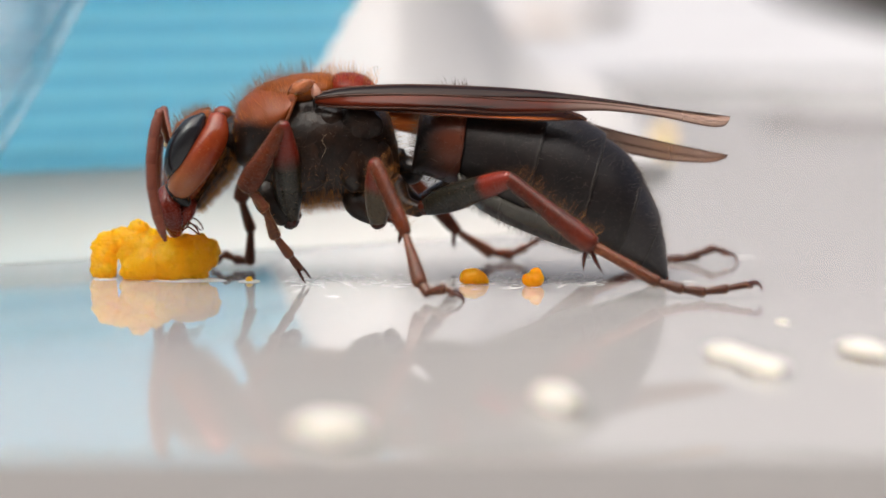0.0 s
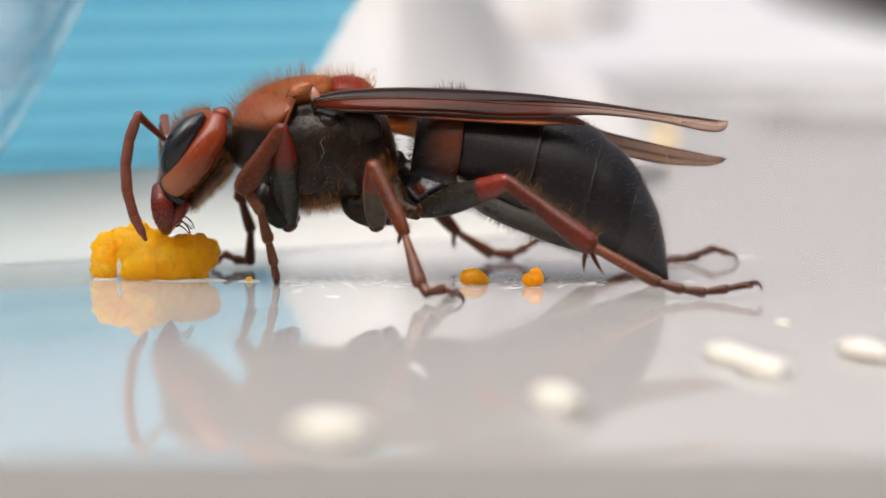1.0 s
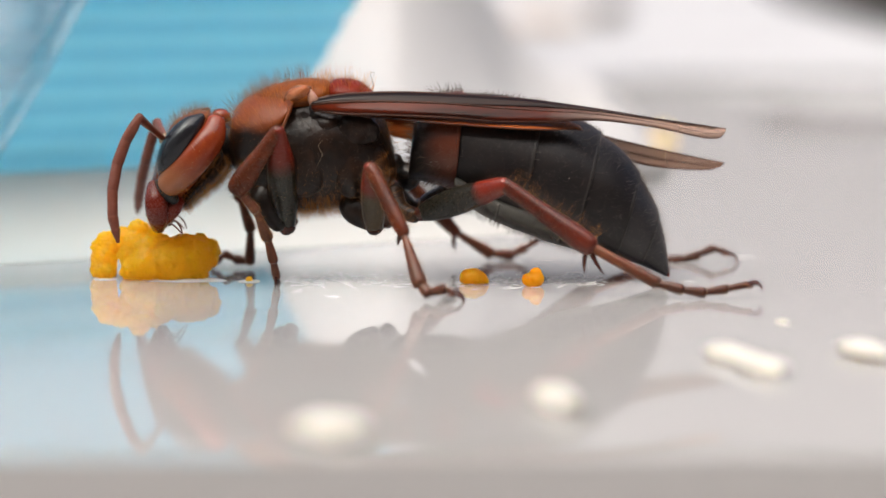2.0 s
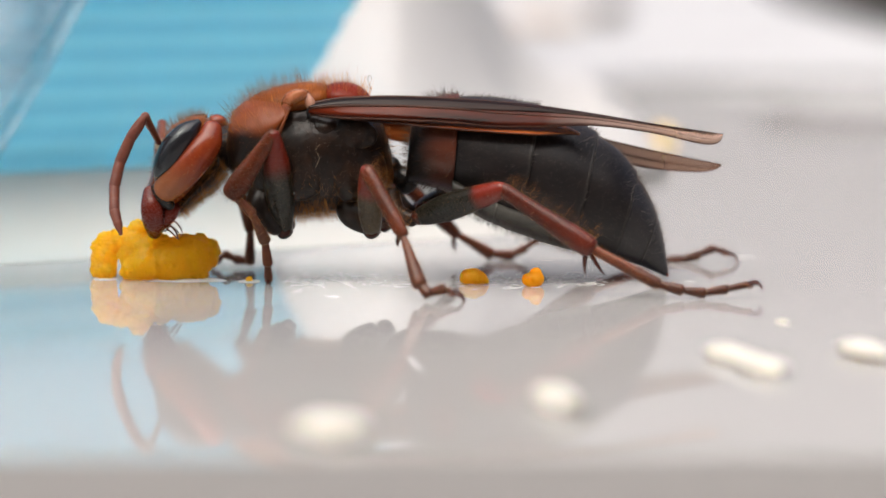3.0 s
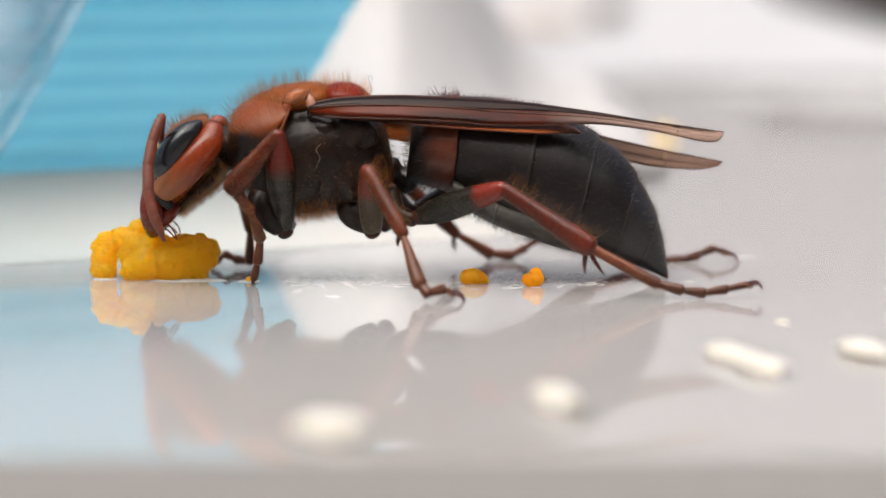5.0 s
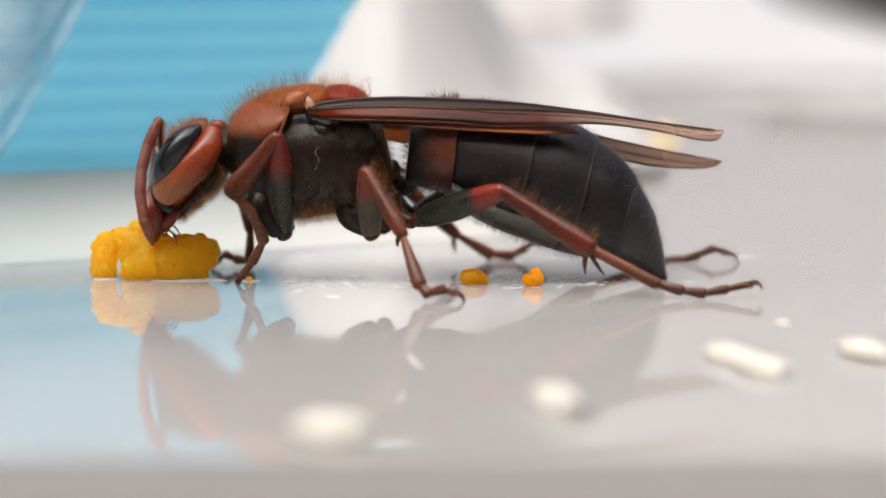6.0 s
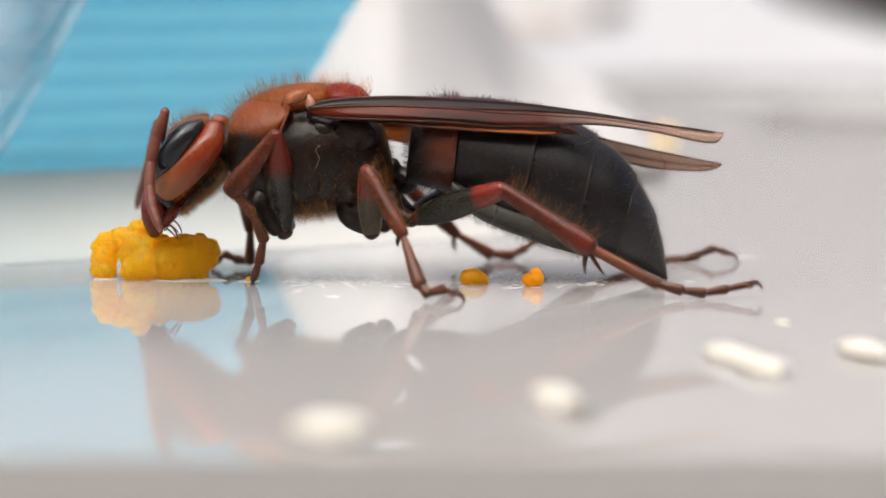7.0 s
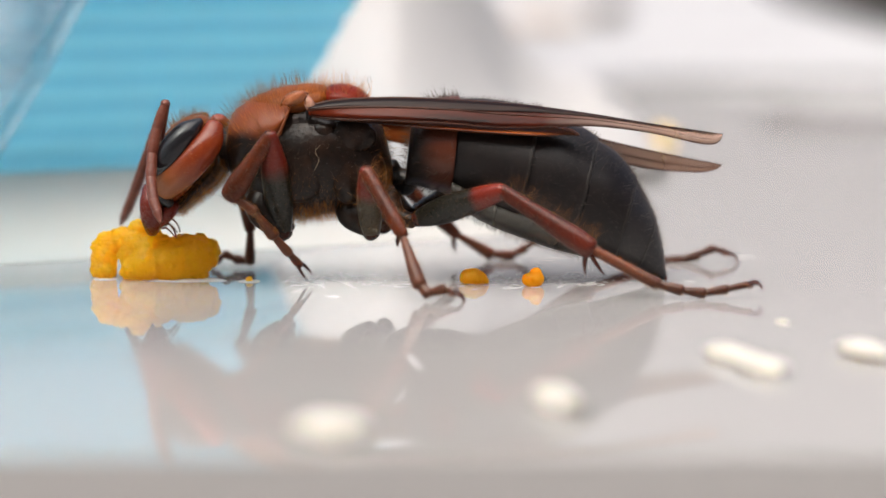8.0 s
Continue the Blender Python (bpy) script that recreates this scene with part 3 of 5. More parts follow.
crumb((-4.74, -53.75, 0.00), 1.6, 2.6, 0.42, 1)
crumb((5.16, -46.34, 0.00), 0.95, 2.4, 0.5, 2)
crumb((14.22, -31.61, 0.00), 1.0, 2.4, 0.42, 3)
crumb((15.43, -35.23, 0.00), 1.0, 2.6, 0.4, 4)
crumb((21.01, -30.24, 0.00), 0.95, 2.6, 0.42, 5)
crumb((18.25, -18.19, 0.00), 0.28, 0.7, 0.1, 6)


def dried_spots():
    """Tiny flat dried splashes on the tile, strewn round the hornet's feet."""
    rnd = random.Random(5)
    geos = []

    def splash(x, y, r, wide):
        n = 9
        ring = [(x + r * wide * rnd.uniform(0.7, 1.2) * math.cos(a), y + r * rnd.uniform(0.7, 1.3) * math.sin(a)) for a in np.linspace(0, 2 * math.pi, n, endpoint=False)]
        h = 0.008
        verts = [(px, py, 0.003) for px, py in ring] + [(x + (px - x) * 0.92, y + (py - y) * 0.92, h) for px, py in ring] + [(x, y, h)]
        faces = [(k, (k + 1) % n, n + (k + 1) % n, n + k) for k in range(n)] + [(n + k, n + (k + 1) % n, 2 * n) for k in range(n)]
        geos.append((verts, faces))

    for x0, x1, count in ((-9, -2.5, 220), (0.5, 9.5, 300), (-13, 12, 80)):
        for _ in range(count):
            splash(rnd.uniform(x0, x1), rnd.gauss(0.9, 1.6), rnd.choice((0.04, 0.05, 0.07, 0.1, 0.16)) * rnd.uniform(0.6, 1.3), rnd.uniform(1, 2.2))
    for _ in range(40):
        splash(rnd.uniform(-9, -2), rnd.uniform(3, 12), rnd.uniform(0.02, 0.06), rnd.uniform(1, 2.5))
    for _ in range(14):
        splash(rnd.uniform(-27, -20), rnd.uniform(-3.5, 2), rnd.uniform(0.02, 0.05), rnd.uniform(1.5, 4))
    for _ in range(10):
        splash(rnd.uniform(18, 28), rnd.uniform(-9, 12), rnd.uniform(0.02, 0.05), rnd.uniform(1.5, 4))
    for x, y, r, w in ((4.0, -2.8, 0.45, 1.2), (5.4, -2.4, 0.3, 1.3), (14.6, 0.4, 0.2, 1.6), (19, 13, 0.3, 2.5), (-6.35, -6.5, 0.05, 11), (-6.2, -6.9, 0.07, 5), (-8.4, -4.6, 0.08, 4), (26.1, -2.8, 0.15, 4), (25.6, -8.2, 0.2, 4)):
        splash(x, y, r, w)
    return join(*geos)


tagged(part("dried_splashes", dried_spots(), SPOT, None, (0, 0, 0), kind="stuff", smooth=False), "tiny white dried splashes on the glossy tile", "splashes")


def film_patch(centre, rx, ry, seed):
    """A thin wet film with an uneven edge."""
    n = 40
    ring = []
    for a in np.linspace(0, 2 * math.pi, n, endpoint=False):
        k = 1 + 0.3 * noise.noise(Vector((math.cos(a) * 1.5 + seed, math.sin(a) * 1.5, seed)))
        ring.append((centre[0] + rx * k * math.cos(a), centre[1] + ry * k * math.sin(a)))
    verts = [(x, y, 0.005) for x, y in ring] + [(centre[0] + (x - centre[0]) * 0.9, centre[1] + (y - centre[1]) * 0.9, 0.05) for x, y in ring] + [(*centre, 0.06)]
    faces = [(k, (k + 1) % n, n + (k + 1) % n, n + k) for k in range(n)] + [(n + k, n + (k + 1) % n, 2 * n) for k in range(n)]
    return tagged(part("yolk_film", (verts, faces), CRUMB, None, (*centre, 0)), "thin whitish wet film round the yolk", "film", "wet films")


film_patch((-15.2, 1.0), 2.5, 0.9, 1.0)
film_patch((-11.4, 0.3), 0.75, 0.6, 4.0)
film_patch((-20.1, 1.7), 0.75, 0.7, 7.0)

# ---- the hornet ----
hornet = thing("hornet", (-5, MID, 0), "reddish-brown and black hornet eating, wings folded", "hornet")


def mid(p):
    """The mirror image of a point in the hornet's plane of symmetry."""
    return (p[0], 2 * MID - p[1], p[2])


# thorax
thorax = part("thorax", loft([
    ((-12.00, 1.50, 8.23), (-12.18, 1.50, 6.22), 0.9),
    ((-11.32, 1.50, 9.74), (-11.79, 1.50, 5.04), 2.3),
    ((-10.15, 1.50, 10.57), (-10.79, 1.50, 4.13), 3.1),
    ((-8.48, 1.50, 10.97), (-8.85, 1.50, 3.80), 3.55),
    ((-6.81, 1.50, 11.07), (-6.90, 1.50, 3.93), 3.6),
    ((-5.31, 1.50, 10.84), (-5.16, 1.50, 4.13), 3.3),
    ((-4.31, 1.50, 10.24), (-4.15, 1.50, 4.47), 2.75),
    ((-3.61, 1.50, 9.17), (-3.35, 1.50, 5.04), 1.9),
    ((-3.08, 1.50, 7.39), (-2.88, 1.50, 5.81), 0.8)], 5, 48), PLEURA, hornet, (-7.49, 1.50, 7.90), "black side of the thorax")
scutum = part("scutum", loft([
    ((-11.89, 1.50, 10.17), (-11.56, 1.50, 9.40), 0.9),
    ((-11.15, 1.50, 10.84), (-10.89, 1.50, 9.57), 1.7),
    ((-9.98, 1.50, 11.31), (-9.82, 1.50, 9.40), 2.2),
    ((-8.47, 1.50, 11.61), (-8.48, 1.50, 9.40), 2.5),
    ((-7.21, 1.50, 11.58), (-7.31, 1.50, 9.74), 2.3),
    ((-6.81, 1.50, 11.24), (-6.88, 1.50, 10.24), 1.8)], 5, 40), SCUTUM, thorax, (-9.15, 1.50, 10.57), "orange-brown furry back plate")
scutellum = part("scutellum", loft([
    ((-7.07, 1.50, 11.24), (-7.08, 1.50, 10.24), 1.3),
    ((-6.64, 1.50, 11.58), (-6.64, 1.50, 10.07), 1.9),
    ((-5.80, 1.50, 11.64), (-5.81, 1.50, 9.90), 2.1),
    ((-4.97, 1.50, 11.41), (-5.04, 1.50, 9.74), 1.9),
    ((-4.31, 1.50, 10.84), (-4.54, 1.50, 9.74), 1.3)], 5, 32), RED, thorax, (-5.81, 1.50, 10.74), "red raised back plate")
pron = part("pronotum", join(
    loft([((-12.70, 1.50, 8.97), (-12.78, 1.50, 7.06), 1.6), ((-12.42, 1.50, 9.87), (-12.51, 1.50, 6.28), 2.35), ((-11.75, 1.50, 10.47), (-11.91, 1.50, 5.95), 2.95),
          ((-10.75, 1.50, 10.97), (-11.18, 1.50, 5.95), 3.3), ((-9.74, 1.50, 11.04), (-10.50, 1.50, 6.82), 3.5), ((-9.08, 1.50, 10.84), (-9.63, 1.50, 8.40), 3.5), ((-8.81, 1.50, 10.51), (-9.22, 1.50, 9.40), 3.2)], 5, 44)),
    PRONOTUM, thorax, (-11.00, 1.50, 8.40), "orange collar plate, black below")
for s in (1, -1):
    y0 = MID - s * 3.1
    c0, c1 = (-8.6, y0 - s * 0.1, 10.97), (-7.74, y0 - s * 0.15, 10.58)
    part("tegula", ellipsoid(c0, 0.72, 0.42, 0.40, -24, 0, 0.2, 1.6, seed=3.0), TEGULA, thorax, c0, "pale orange-brown wing-base cap")
    part("wing_sclerite", tube([(-7.94, y0 + s * 0, 11.07), c1, (-7.61, y0 - s * 0.05, 10.12)], (0.16, 0.30, 0.12), 0.6, 16, 5), SCLERITE, thorax, c1, "pale pinkish plate at the wing joint")
    part("wing_hinge", tube([(-9.45, y0 + s * 0.3, 10.51), (-9.12, y0 + s * 0.1, 11.01), (-8.56, y0 + s * 0, 11.27), (-7.87, y0 + s * 0, 11.27)], (0.06, 0.14, 0.16, 0.08), 0.6, 16, 5), ORANGE, thorax, c0)
    part("wing_root", ellipsoid((-7.75, y0, 10.2), 0.22, 0.3, 0.5, 10, 0, 0.25, 2.5), BLACK, thorax, (-7.75, y0, 10.2), "black joint at the wing's root")
    part("side_plate", ellipsoid((-5.2, MID - s * 2.9, 8.9), 1.3, 0.62, 1.1, 10, 0, 0.2, 2.5), PLEURA, thorax, (-5.2, MID - s * 2.9, 8.9))
for s in (1, -1):
    for px, depth, rx, rz, tilt, sd in (((-8.09, -2.00, 6.93), 2.62, 1.55, 2.15, 12, 1.0), ((-5.66, -1.80, 6.45), 2.45, 1.15, 1.75, -14, 4.0), ((-6.97, -1.80, 9.09), 2.3, 1.0, 0.8, 8, 6.0), ((-4.16, -1.10, 6.78), 1.75, 0.8, 1.6, -12, 9.0)):
        part("side_plate", ellipsoid((px[0], MID - s * depth, px[2]), rx, 1.05, rz, tilt, 0, 0.1, 2.0, 20, 28, sd), PLEURA, thorax, (px[0], MID - s * depth, px[2]))
    edge = [(-8.99, -2.00, 10.29), (-9.25, -2.12, 9.57), (-9.55, -2.12, 8.92), (-10.05, -2.05, 8.25), (-10.39, -1.90, 7.35)]
    edge = edge if s == 1 else [mid(q) for q in edge]
    part("collar_edge", tube(edge, (0.05, 0.09, 0.1, 0.09, 0.04), 1, 10, 5), ORANGE, thorax, edge[2], "pale brown rear edge of the collar")
for s in (1, -1):
    hole = Vector((-6.18, MID - s * 3.4, 7.99))
    rim = [hole + Vector((0.19 * math.cos(a), 0, 0.17 * math.sin(a))) for a in np.linspace(0, 2 * math.pi, 13)]
    part("spiracle", join(tube(rim, [0.05] * 13, 1, 8, 2), ellipsoid(hole, 0.15, 0.04, 0.13)), VELVET, thorax, hole, "round breathing hole with a raised black rim")
part("lint", tube([(-7.15, -2.20, 8.27), (-7.41, -2.40, 7.95), (-7.21, -2.40, 7.49), (-7.31, -2.40, 7.16), (-7.48, -2.40, 6.83)], (0.007, 0.010, 0.010, 0.010, 0.006), 1, 6), SOCKET, thorax, (-7.15, -2.20, 8.27), "pale curled lint fibre")
part("lint", tube([(-4.24, 1.50, 11.11), (-4.40, 1.50, 11.58), (-4.47, 1.50, 11.91), (-4.30, 1.50, 12.01), (-4.24, 1.50, 11.74)], (0.010, 0.011, 0.011, 0.010, 0.008), 1, 6), CLAW, thorax, (-4.24, 1.50, 11.11), "thin dark curled hair")
neck = part("neck", tube([(-13.11, 1.50, 7.83), (-12.24, 1.50, 7.83)], (1.15, 1.5), 1.2), BLACK, hornet, (-12.67, 1.50, 7.90), "black furry neck")
petiole = part("petiole", tube([(-3.21, 1.50, 6.55), (-2.74, 1.50, 6.15), (-2.08, 1.50, 5.81)], (0.75, 0.6, 0.9), 1.1), BLACK, hornet, (-3.15, 1.50, 6.45), "narrow black waist")

# abdomen: a grey core with six overlapping tergites
ABD = [
    ((-2.01, 1.50, 7.83), (-2.07, 1.50, 5.95), 1.2),
    ((-1.84, 1.50, 9.40), (-2.24, 1.50, 5.62), 2.5),
    ((-1.07, 1.50, 10.51), (-1.31, 1.50, 5.50), 3.4),
    ((0.70, 1.50, 10.84), (0.27, 1.50, 5.02), 4.0),
    ((2.87, 1.50, 10.74), (1.94, 1.50, 3.80), 4.25),
    ((5.04, 1.50, 10.34), (3.62, 1.50, 3.02), 4.25),
    ((6.71, 1.50, 9.90), (5.06, 1.50, 2.51), 4.1),
    ((7.95, 1.50, 9.27), (6.17, 1.50, 2.11), 3.9),
    ((9.29, 1.50, 8.40), (7.58, 1.50, 1.74), 3.6),
    ((10.50, 1.50, 7.43), (8.92, 1.50, 1.43), 3.25),
    ((11.68, 1.50, 5.81), (10.27, 1.50, 1.10), 2.7),
    ((12.60, 1.50, 3.93), (11.45, 1.50, 0.76), 2.0),
    ((13.08, 1.50, 2.18), (12.45, 1.50, 0.39), 1.1),
    ((13.33, 1.50, 0.42), (13.16, 1.50, 0.08), 0.25)]


def abdomen_rows(a, b, grow0, grow1, n=9):
    """Stations from a to b along the abdomen, swelling from grow0 to grow1 times its size."""
    full = spline([(*s[0], *s[1], s[2]) for s in ABD], 20)
    out = []
    for i in range(n):
        r = full[int(round((a + (b - a) * i / (n - 1)) * 20))]
        g = grow0 + (grow1 - grow0) * (i / (n - 1)) ** 0.6
        tp, bt = Vector(r[:3]), Vector(r[3:6])
        c = (tp + bt) / 2
        out.append((c + (tp - c) * g, c + (bt - c) * min(g, 0.985), float(r[6]) * g))
    return out


HINGE = (-2.07, 1.50, 6.55)
abdomen = part("abdomen", loft(abdomen_rows(0, 13, 0.965, 0.965, 30), 2, 40), BLACK, hornet, HINGE, "black banded abdomen")
tergites = []
for k, (a, b2) in enumerate(((0.0, 3.1), (2.9, 5.35), (5.1, 7.85), (7.6, 9.8), (9.55, 11.1), (10.9, 13.0))):
    rows = abdomen_rows(a, b2, 0.955 if k else 1.0, 1.03 if k < 5 else 1.0)
    last = rows[-1]
    cc = (Vector(last[0]) + Vector(last[1])) / 2
    if k < 5:
        rows.append((cc + (Vector(last[0]) - cc) * 0.97, Vector(last[1]), last[2] * 0.97))
    tergites.append(part("tergite", loft(rows, 3, 48), BAND if k == 0 else VELVET if k < 4 else TAILGREY, abdomen, (-1.87, 1.50, 7.56) if k == 0 else cc,
                         "dark tergite with a red-brown band" if k == 0 else ""))
    if 0 < k < 5:
        full = abdomen_rows(b2 - 0.09, b2 + 0.02, 1.032, 1.034, 4)
        part("tergite_margin", loft(full, 2, 48), MARGIN, abdomen, cc, "thin paler rear edge of a tergite")
sternites = []
for a, b2 in ((3.1, 4.6), (4.5, 6.0), (5.9, 7.4), (7.3, 8.8)):
    rows = []
    for tp, bt, w in abdomen_rows(a, b2, 1.0, 1.0, 6):
        rows.append((bt + (tp - bt) * 0.3, bt - (tp - bt).normalized() * 0.1, w * 0.86))
    sternites.append(part("sternite", loft(rows, 3, 32), STERNUM, abdomen, rows[0][1], "grey-green hairy belly plate"))
part("sting_tip", tube([(13.16, 1.50, 0.49), (13.33, 1.50, 0.08)], (0.2, 0.06)), FACE, abdomen, (13.16, 1.50, 0.49), "amber tip of the abdomen")

# wings: the folded fore wing, the hind wing below it, veins


def blade(rows, thick, bulge, steps=6, sides=24):
    """A thin curved blade through rows of (upper edge, lower edge)."""
    rr = spline([(*a, *b2) for a, b2 in rows], steps)
    rings = []
    for i, r in enumerate(rr):
        a, b2 = Vector(r[:3]), Vector(r[3:])
        nrm = Vector((0, -1, 0))
        ring = []
        for sgn in (1, -1):
            for k in range(sides):
                f = k / (sides - 1) if sgn == 1 else 1 - k / (sides - 1)
                p = a.lerp(b2, f)
                edge = min(1.0, min(f, 1 - f) * 6 + 0.1)
                wave = 0.05 * math.sin(f * 9) * min(1.0, (b2 - a).length / 1.5)
                ring.append(p + nrm * (bulge * 4 * f * (1 - f) + wave + sgn * thick * edge))
        rings.append(ring)
    return skin(rings)


def vein(rows, f, r0, r1, bulge, lift=0.03):
    rr = spline([(*a, *b2) for a, b2 in rows], 4)
    pts = []
    for i, r in enumerate(rr):
        a, b2 = Vector(r[:3]), Vector(r[3:])
        ff = f[0] + (f[1] - f[0]) * i / (len(rr) - 1)
        pts.append(a.lerp(b2, ff) + Vector((0, -(bulge * 4 * ff * (1 - ff) + 0.05 * math.sin(ff * 9) + lift), 0)))
    return tube(pts, [r0 + (r1 - r0) * i / (len(pts) - 1) for i in range(len(pts))], 1, 8, 2)


NEARWING = [
    ((-7.82, -1.60, 10.52), (-7.83, -1.60, 9.93)),
    ((-6.05, -1.60, 10.89), (-6.03, -2.20, 9.75)),
    ((-2.76, -1.60, 11.02), (-2.75, -2.60, 9.64)),
    ((0.53, -1.60, 10.89), (0.52, -2.80, 9.50)),
    ((2.83, -1.60, 10.75), (2.81, -2.80, 9.27)),
    ((5.46, -1.60, 10.49), (5.43, -2.60, 9.25)),
    ((8.75, -1.60, 10.00), (8.72, -2.30, 9.33)),
    ((12.04, -1.60, 9.44), (12.01, -2.10, 8.92)),
    ((14.67, -1.60, 9.04), (14.64, -2.10, 8.32)),
    ((15.73, -1.60, 8.88), (15.70, -2.00, 8.22)),
    ((16.29, -1.60, 8.81), (16.11, -1.80, 8.43))]
NEARHIND = [
    ((-6.39, -1.30, 10.11), (-6.38, -1.60, 9.73)),
    ((-2.77, -1.30, 10.11), (-2.75, -2.50, 9.41)),
    ((2.17, -1.30, 9.78), (2.16, -3.00, 9.02)),
    ((5.47, -1.30, 9.51), (5.43, -2.80, 8.81)),
    ((7.28, -1.30, 9.18), (7.26, -2.00, 8.78)),
    ((7.97, -1.30, 8.82), (7.90, -1.60, 8.71))]
FARWING = [
    ((-7.93, 4.40, 10.17), (-7.93, 4.40, 9.56)),
    ((-3.18, 4.40, 10.17), (-3.20, 5.20, 7.97)),
    ((2.24, 4.40, 9.69), (2.25, 5.40, 7.51)),
    ((7.32, 4.40, 8.68), (7.36, 5.40, 7.30)),
    ((10.38, 4.40, 7.93), (10.77, 5.20, 6.57)),
    ((13.09, 4.40, 7.32), (13.14, 5.00, 6.17)),
    ((15.30, 4.40, 6.87), (15.35, 4.90, 6.05)),
    ((16.22, 4.40, 6.70), (16.25, 4.70, 6.20)),
    ((16.80, 4.40, 6.57), (16.68, 4.60, 6.45))]
WB, WBF = (-7.76, -1.60, 10.29), (-7.99, 4.40, 9.86)
wing = part("wing", blade(NEARWING, 0.05, 0.35), WING, hornet, WB, "long folded brown wing with amber tip")
FOLD = [((a[0], a[1] - 0.06, a[2] + 0.015), tuple(Vector(a).lerp(Vector(b2), f) - Vector((0, 0.06, 0)))) for (a, b2), f in zip(NEARWING, (0.6, 0.55, 0.55, 0.52, 0.48, 0.42, 0.34, 0.24, 0.12, 0.04))]
part("wing_fold", blade(FOLD, 0.03, 0.36), WINGFOLD, wing, WB, "glossy blackish folded front edge of the wing")
part("hind_wing", blade(NEARHIND, 0.03, 0.25), HINDWING, wing, WB, "amber hind wing under the fore wing")
part("costal_vein", vein(NEARWING, (0.03, 0.05), 0.11, 0.015, 0.35), VEIN, wing, WB)
part("vein", vein(NEARWING, (0.35, 0.55), 0.09, 0.02, 0.35), VEIN, wing, WB)
part("vein", vein(NEARWING, (0.95, 0.96), 0.07, 0.02, 0.35), VEIN, wing, WB)
part("vein", vein(NEARHIND, (0.9, 0.95), 0.06, 0.02, 0.25), VEIN, wing, WB)
wing_far = part("wing", blade(FARWING, 0.05, -0.3), WING, hornet, WBF, "long folded brown wing, amber tip low behind the abdomen")
FARHIND = [
    ((-6.22, 3.90, 9.73), (-6.22, 3.90, 8.99)),
    ((-3.18, 3.90, 9.60), (-3.19, 4.30, 8.00)),
    ((-1.49, 3.90, 9.53), (-1.49, 4.40, 7.79)),
    ((2.23, 4.00, 9.18), (2.24, 4.60, 7.71)),
    ((5.96, 4.10, 8.50), (5.97, 4.60, 7.71))]
part("hind_wing", blade(FARHIND, 0.03, -0.15), HINDWING, wing_far, WBF, "amber hind wing under the fore wing")
part("costal_vein", vein(FARWING, (0.03, 0.05), 0.11, 0.015, -0.3), VEIN, wing_far, WBF)
part("vein", vein(FARWING, (0.5, 0.6), 0.07, 0.02, -0.3), VEIN, wing_far, WBF)
part("vein", vein(FARWING, (0.92, 0.95), 0.07, 0.02, -0.3), VEIN, wing_far, WBF)

# head
HEADP = (-13.34, 1.50, 7.83)
head = part("head", loft([
    ((-16.17, 1.50, 8.63), (-13.33, 1.50, 8.97), 1.6),
    ((-16.51, 1.50, 8.36), (-13.07, 1.50, 8.40), 2.7),
    ((-16.85, 1.50, 7.83), (-13.14, 1.50, 7.56), 3.2),
    ((-17.19, 1.50, 6.89), (-13.72, 1.50, 6.55), 3.2),
    ((-17.40, 1.50, 5.95), (-14.46, 1.50, 5.61), 2.8),
    ((-17.61, 1.50, 5.04), (-15.20, 1.50, 4.81), 2.2),
    ((-17.69, 1.50, 4.37), (-15.88, 1.50, 4.27), 1.6)], 5, 44, 2.2), HEADRED, hornet, HEADP, "red-brown head facing down")
part("vertex", ellipsoid((-15.15, 1.50, 8.72), 1.45, 2.2, 0.72, -24), SCUTUM, head, (-15.15, 1.50, 8.72), "orange-brown hairy crown")
part("throat", loft([((-13.34, 1.50, 7.63), (-12.98, 1.50, 6.28), 1.7), ((-14.02, 1.50, 6.55), (-13.56, 1.50, 5.48), 1.9), ((-15.37, 1.50, 5.04), (-14.67, 1.50, 4.60), 1.5), ((-16.05, 1.50, 4.13), (-15.55, 1.50, 3.86), 0.9)], 4, 28), PLEURA, head, (-14.53, 1.50, 5.88), "dark hairy underside of the head")
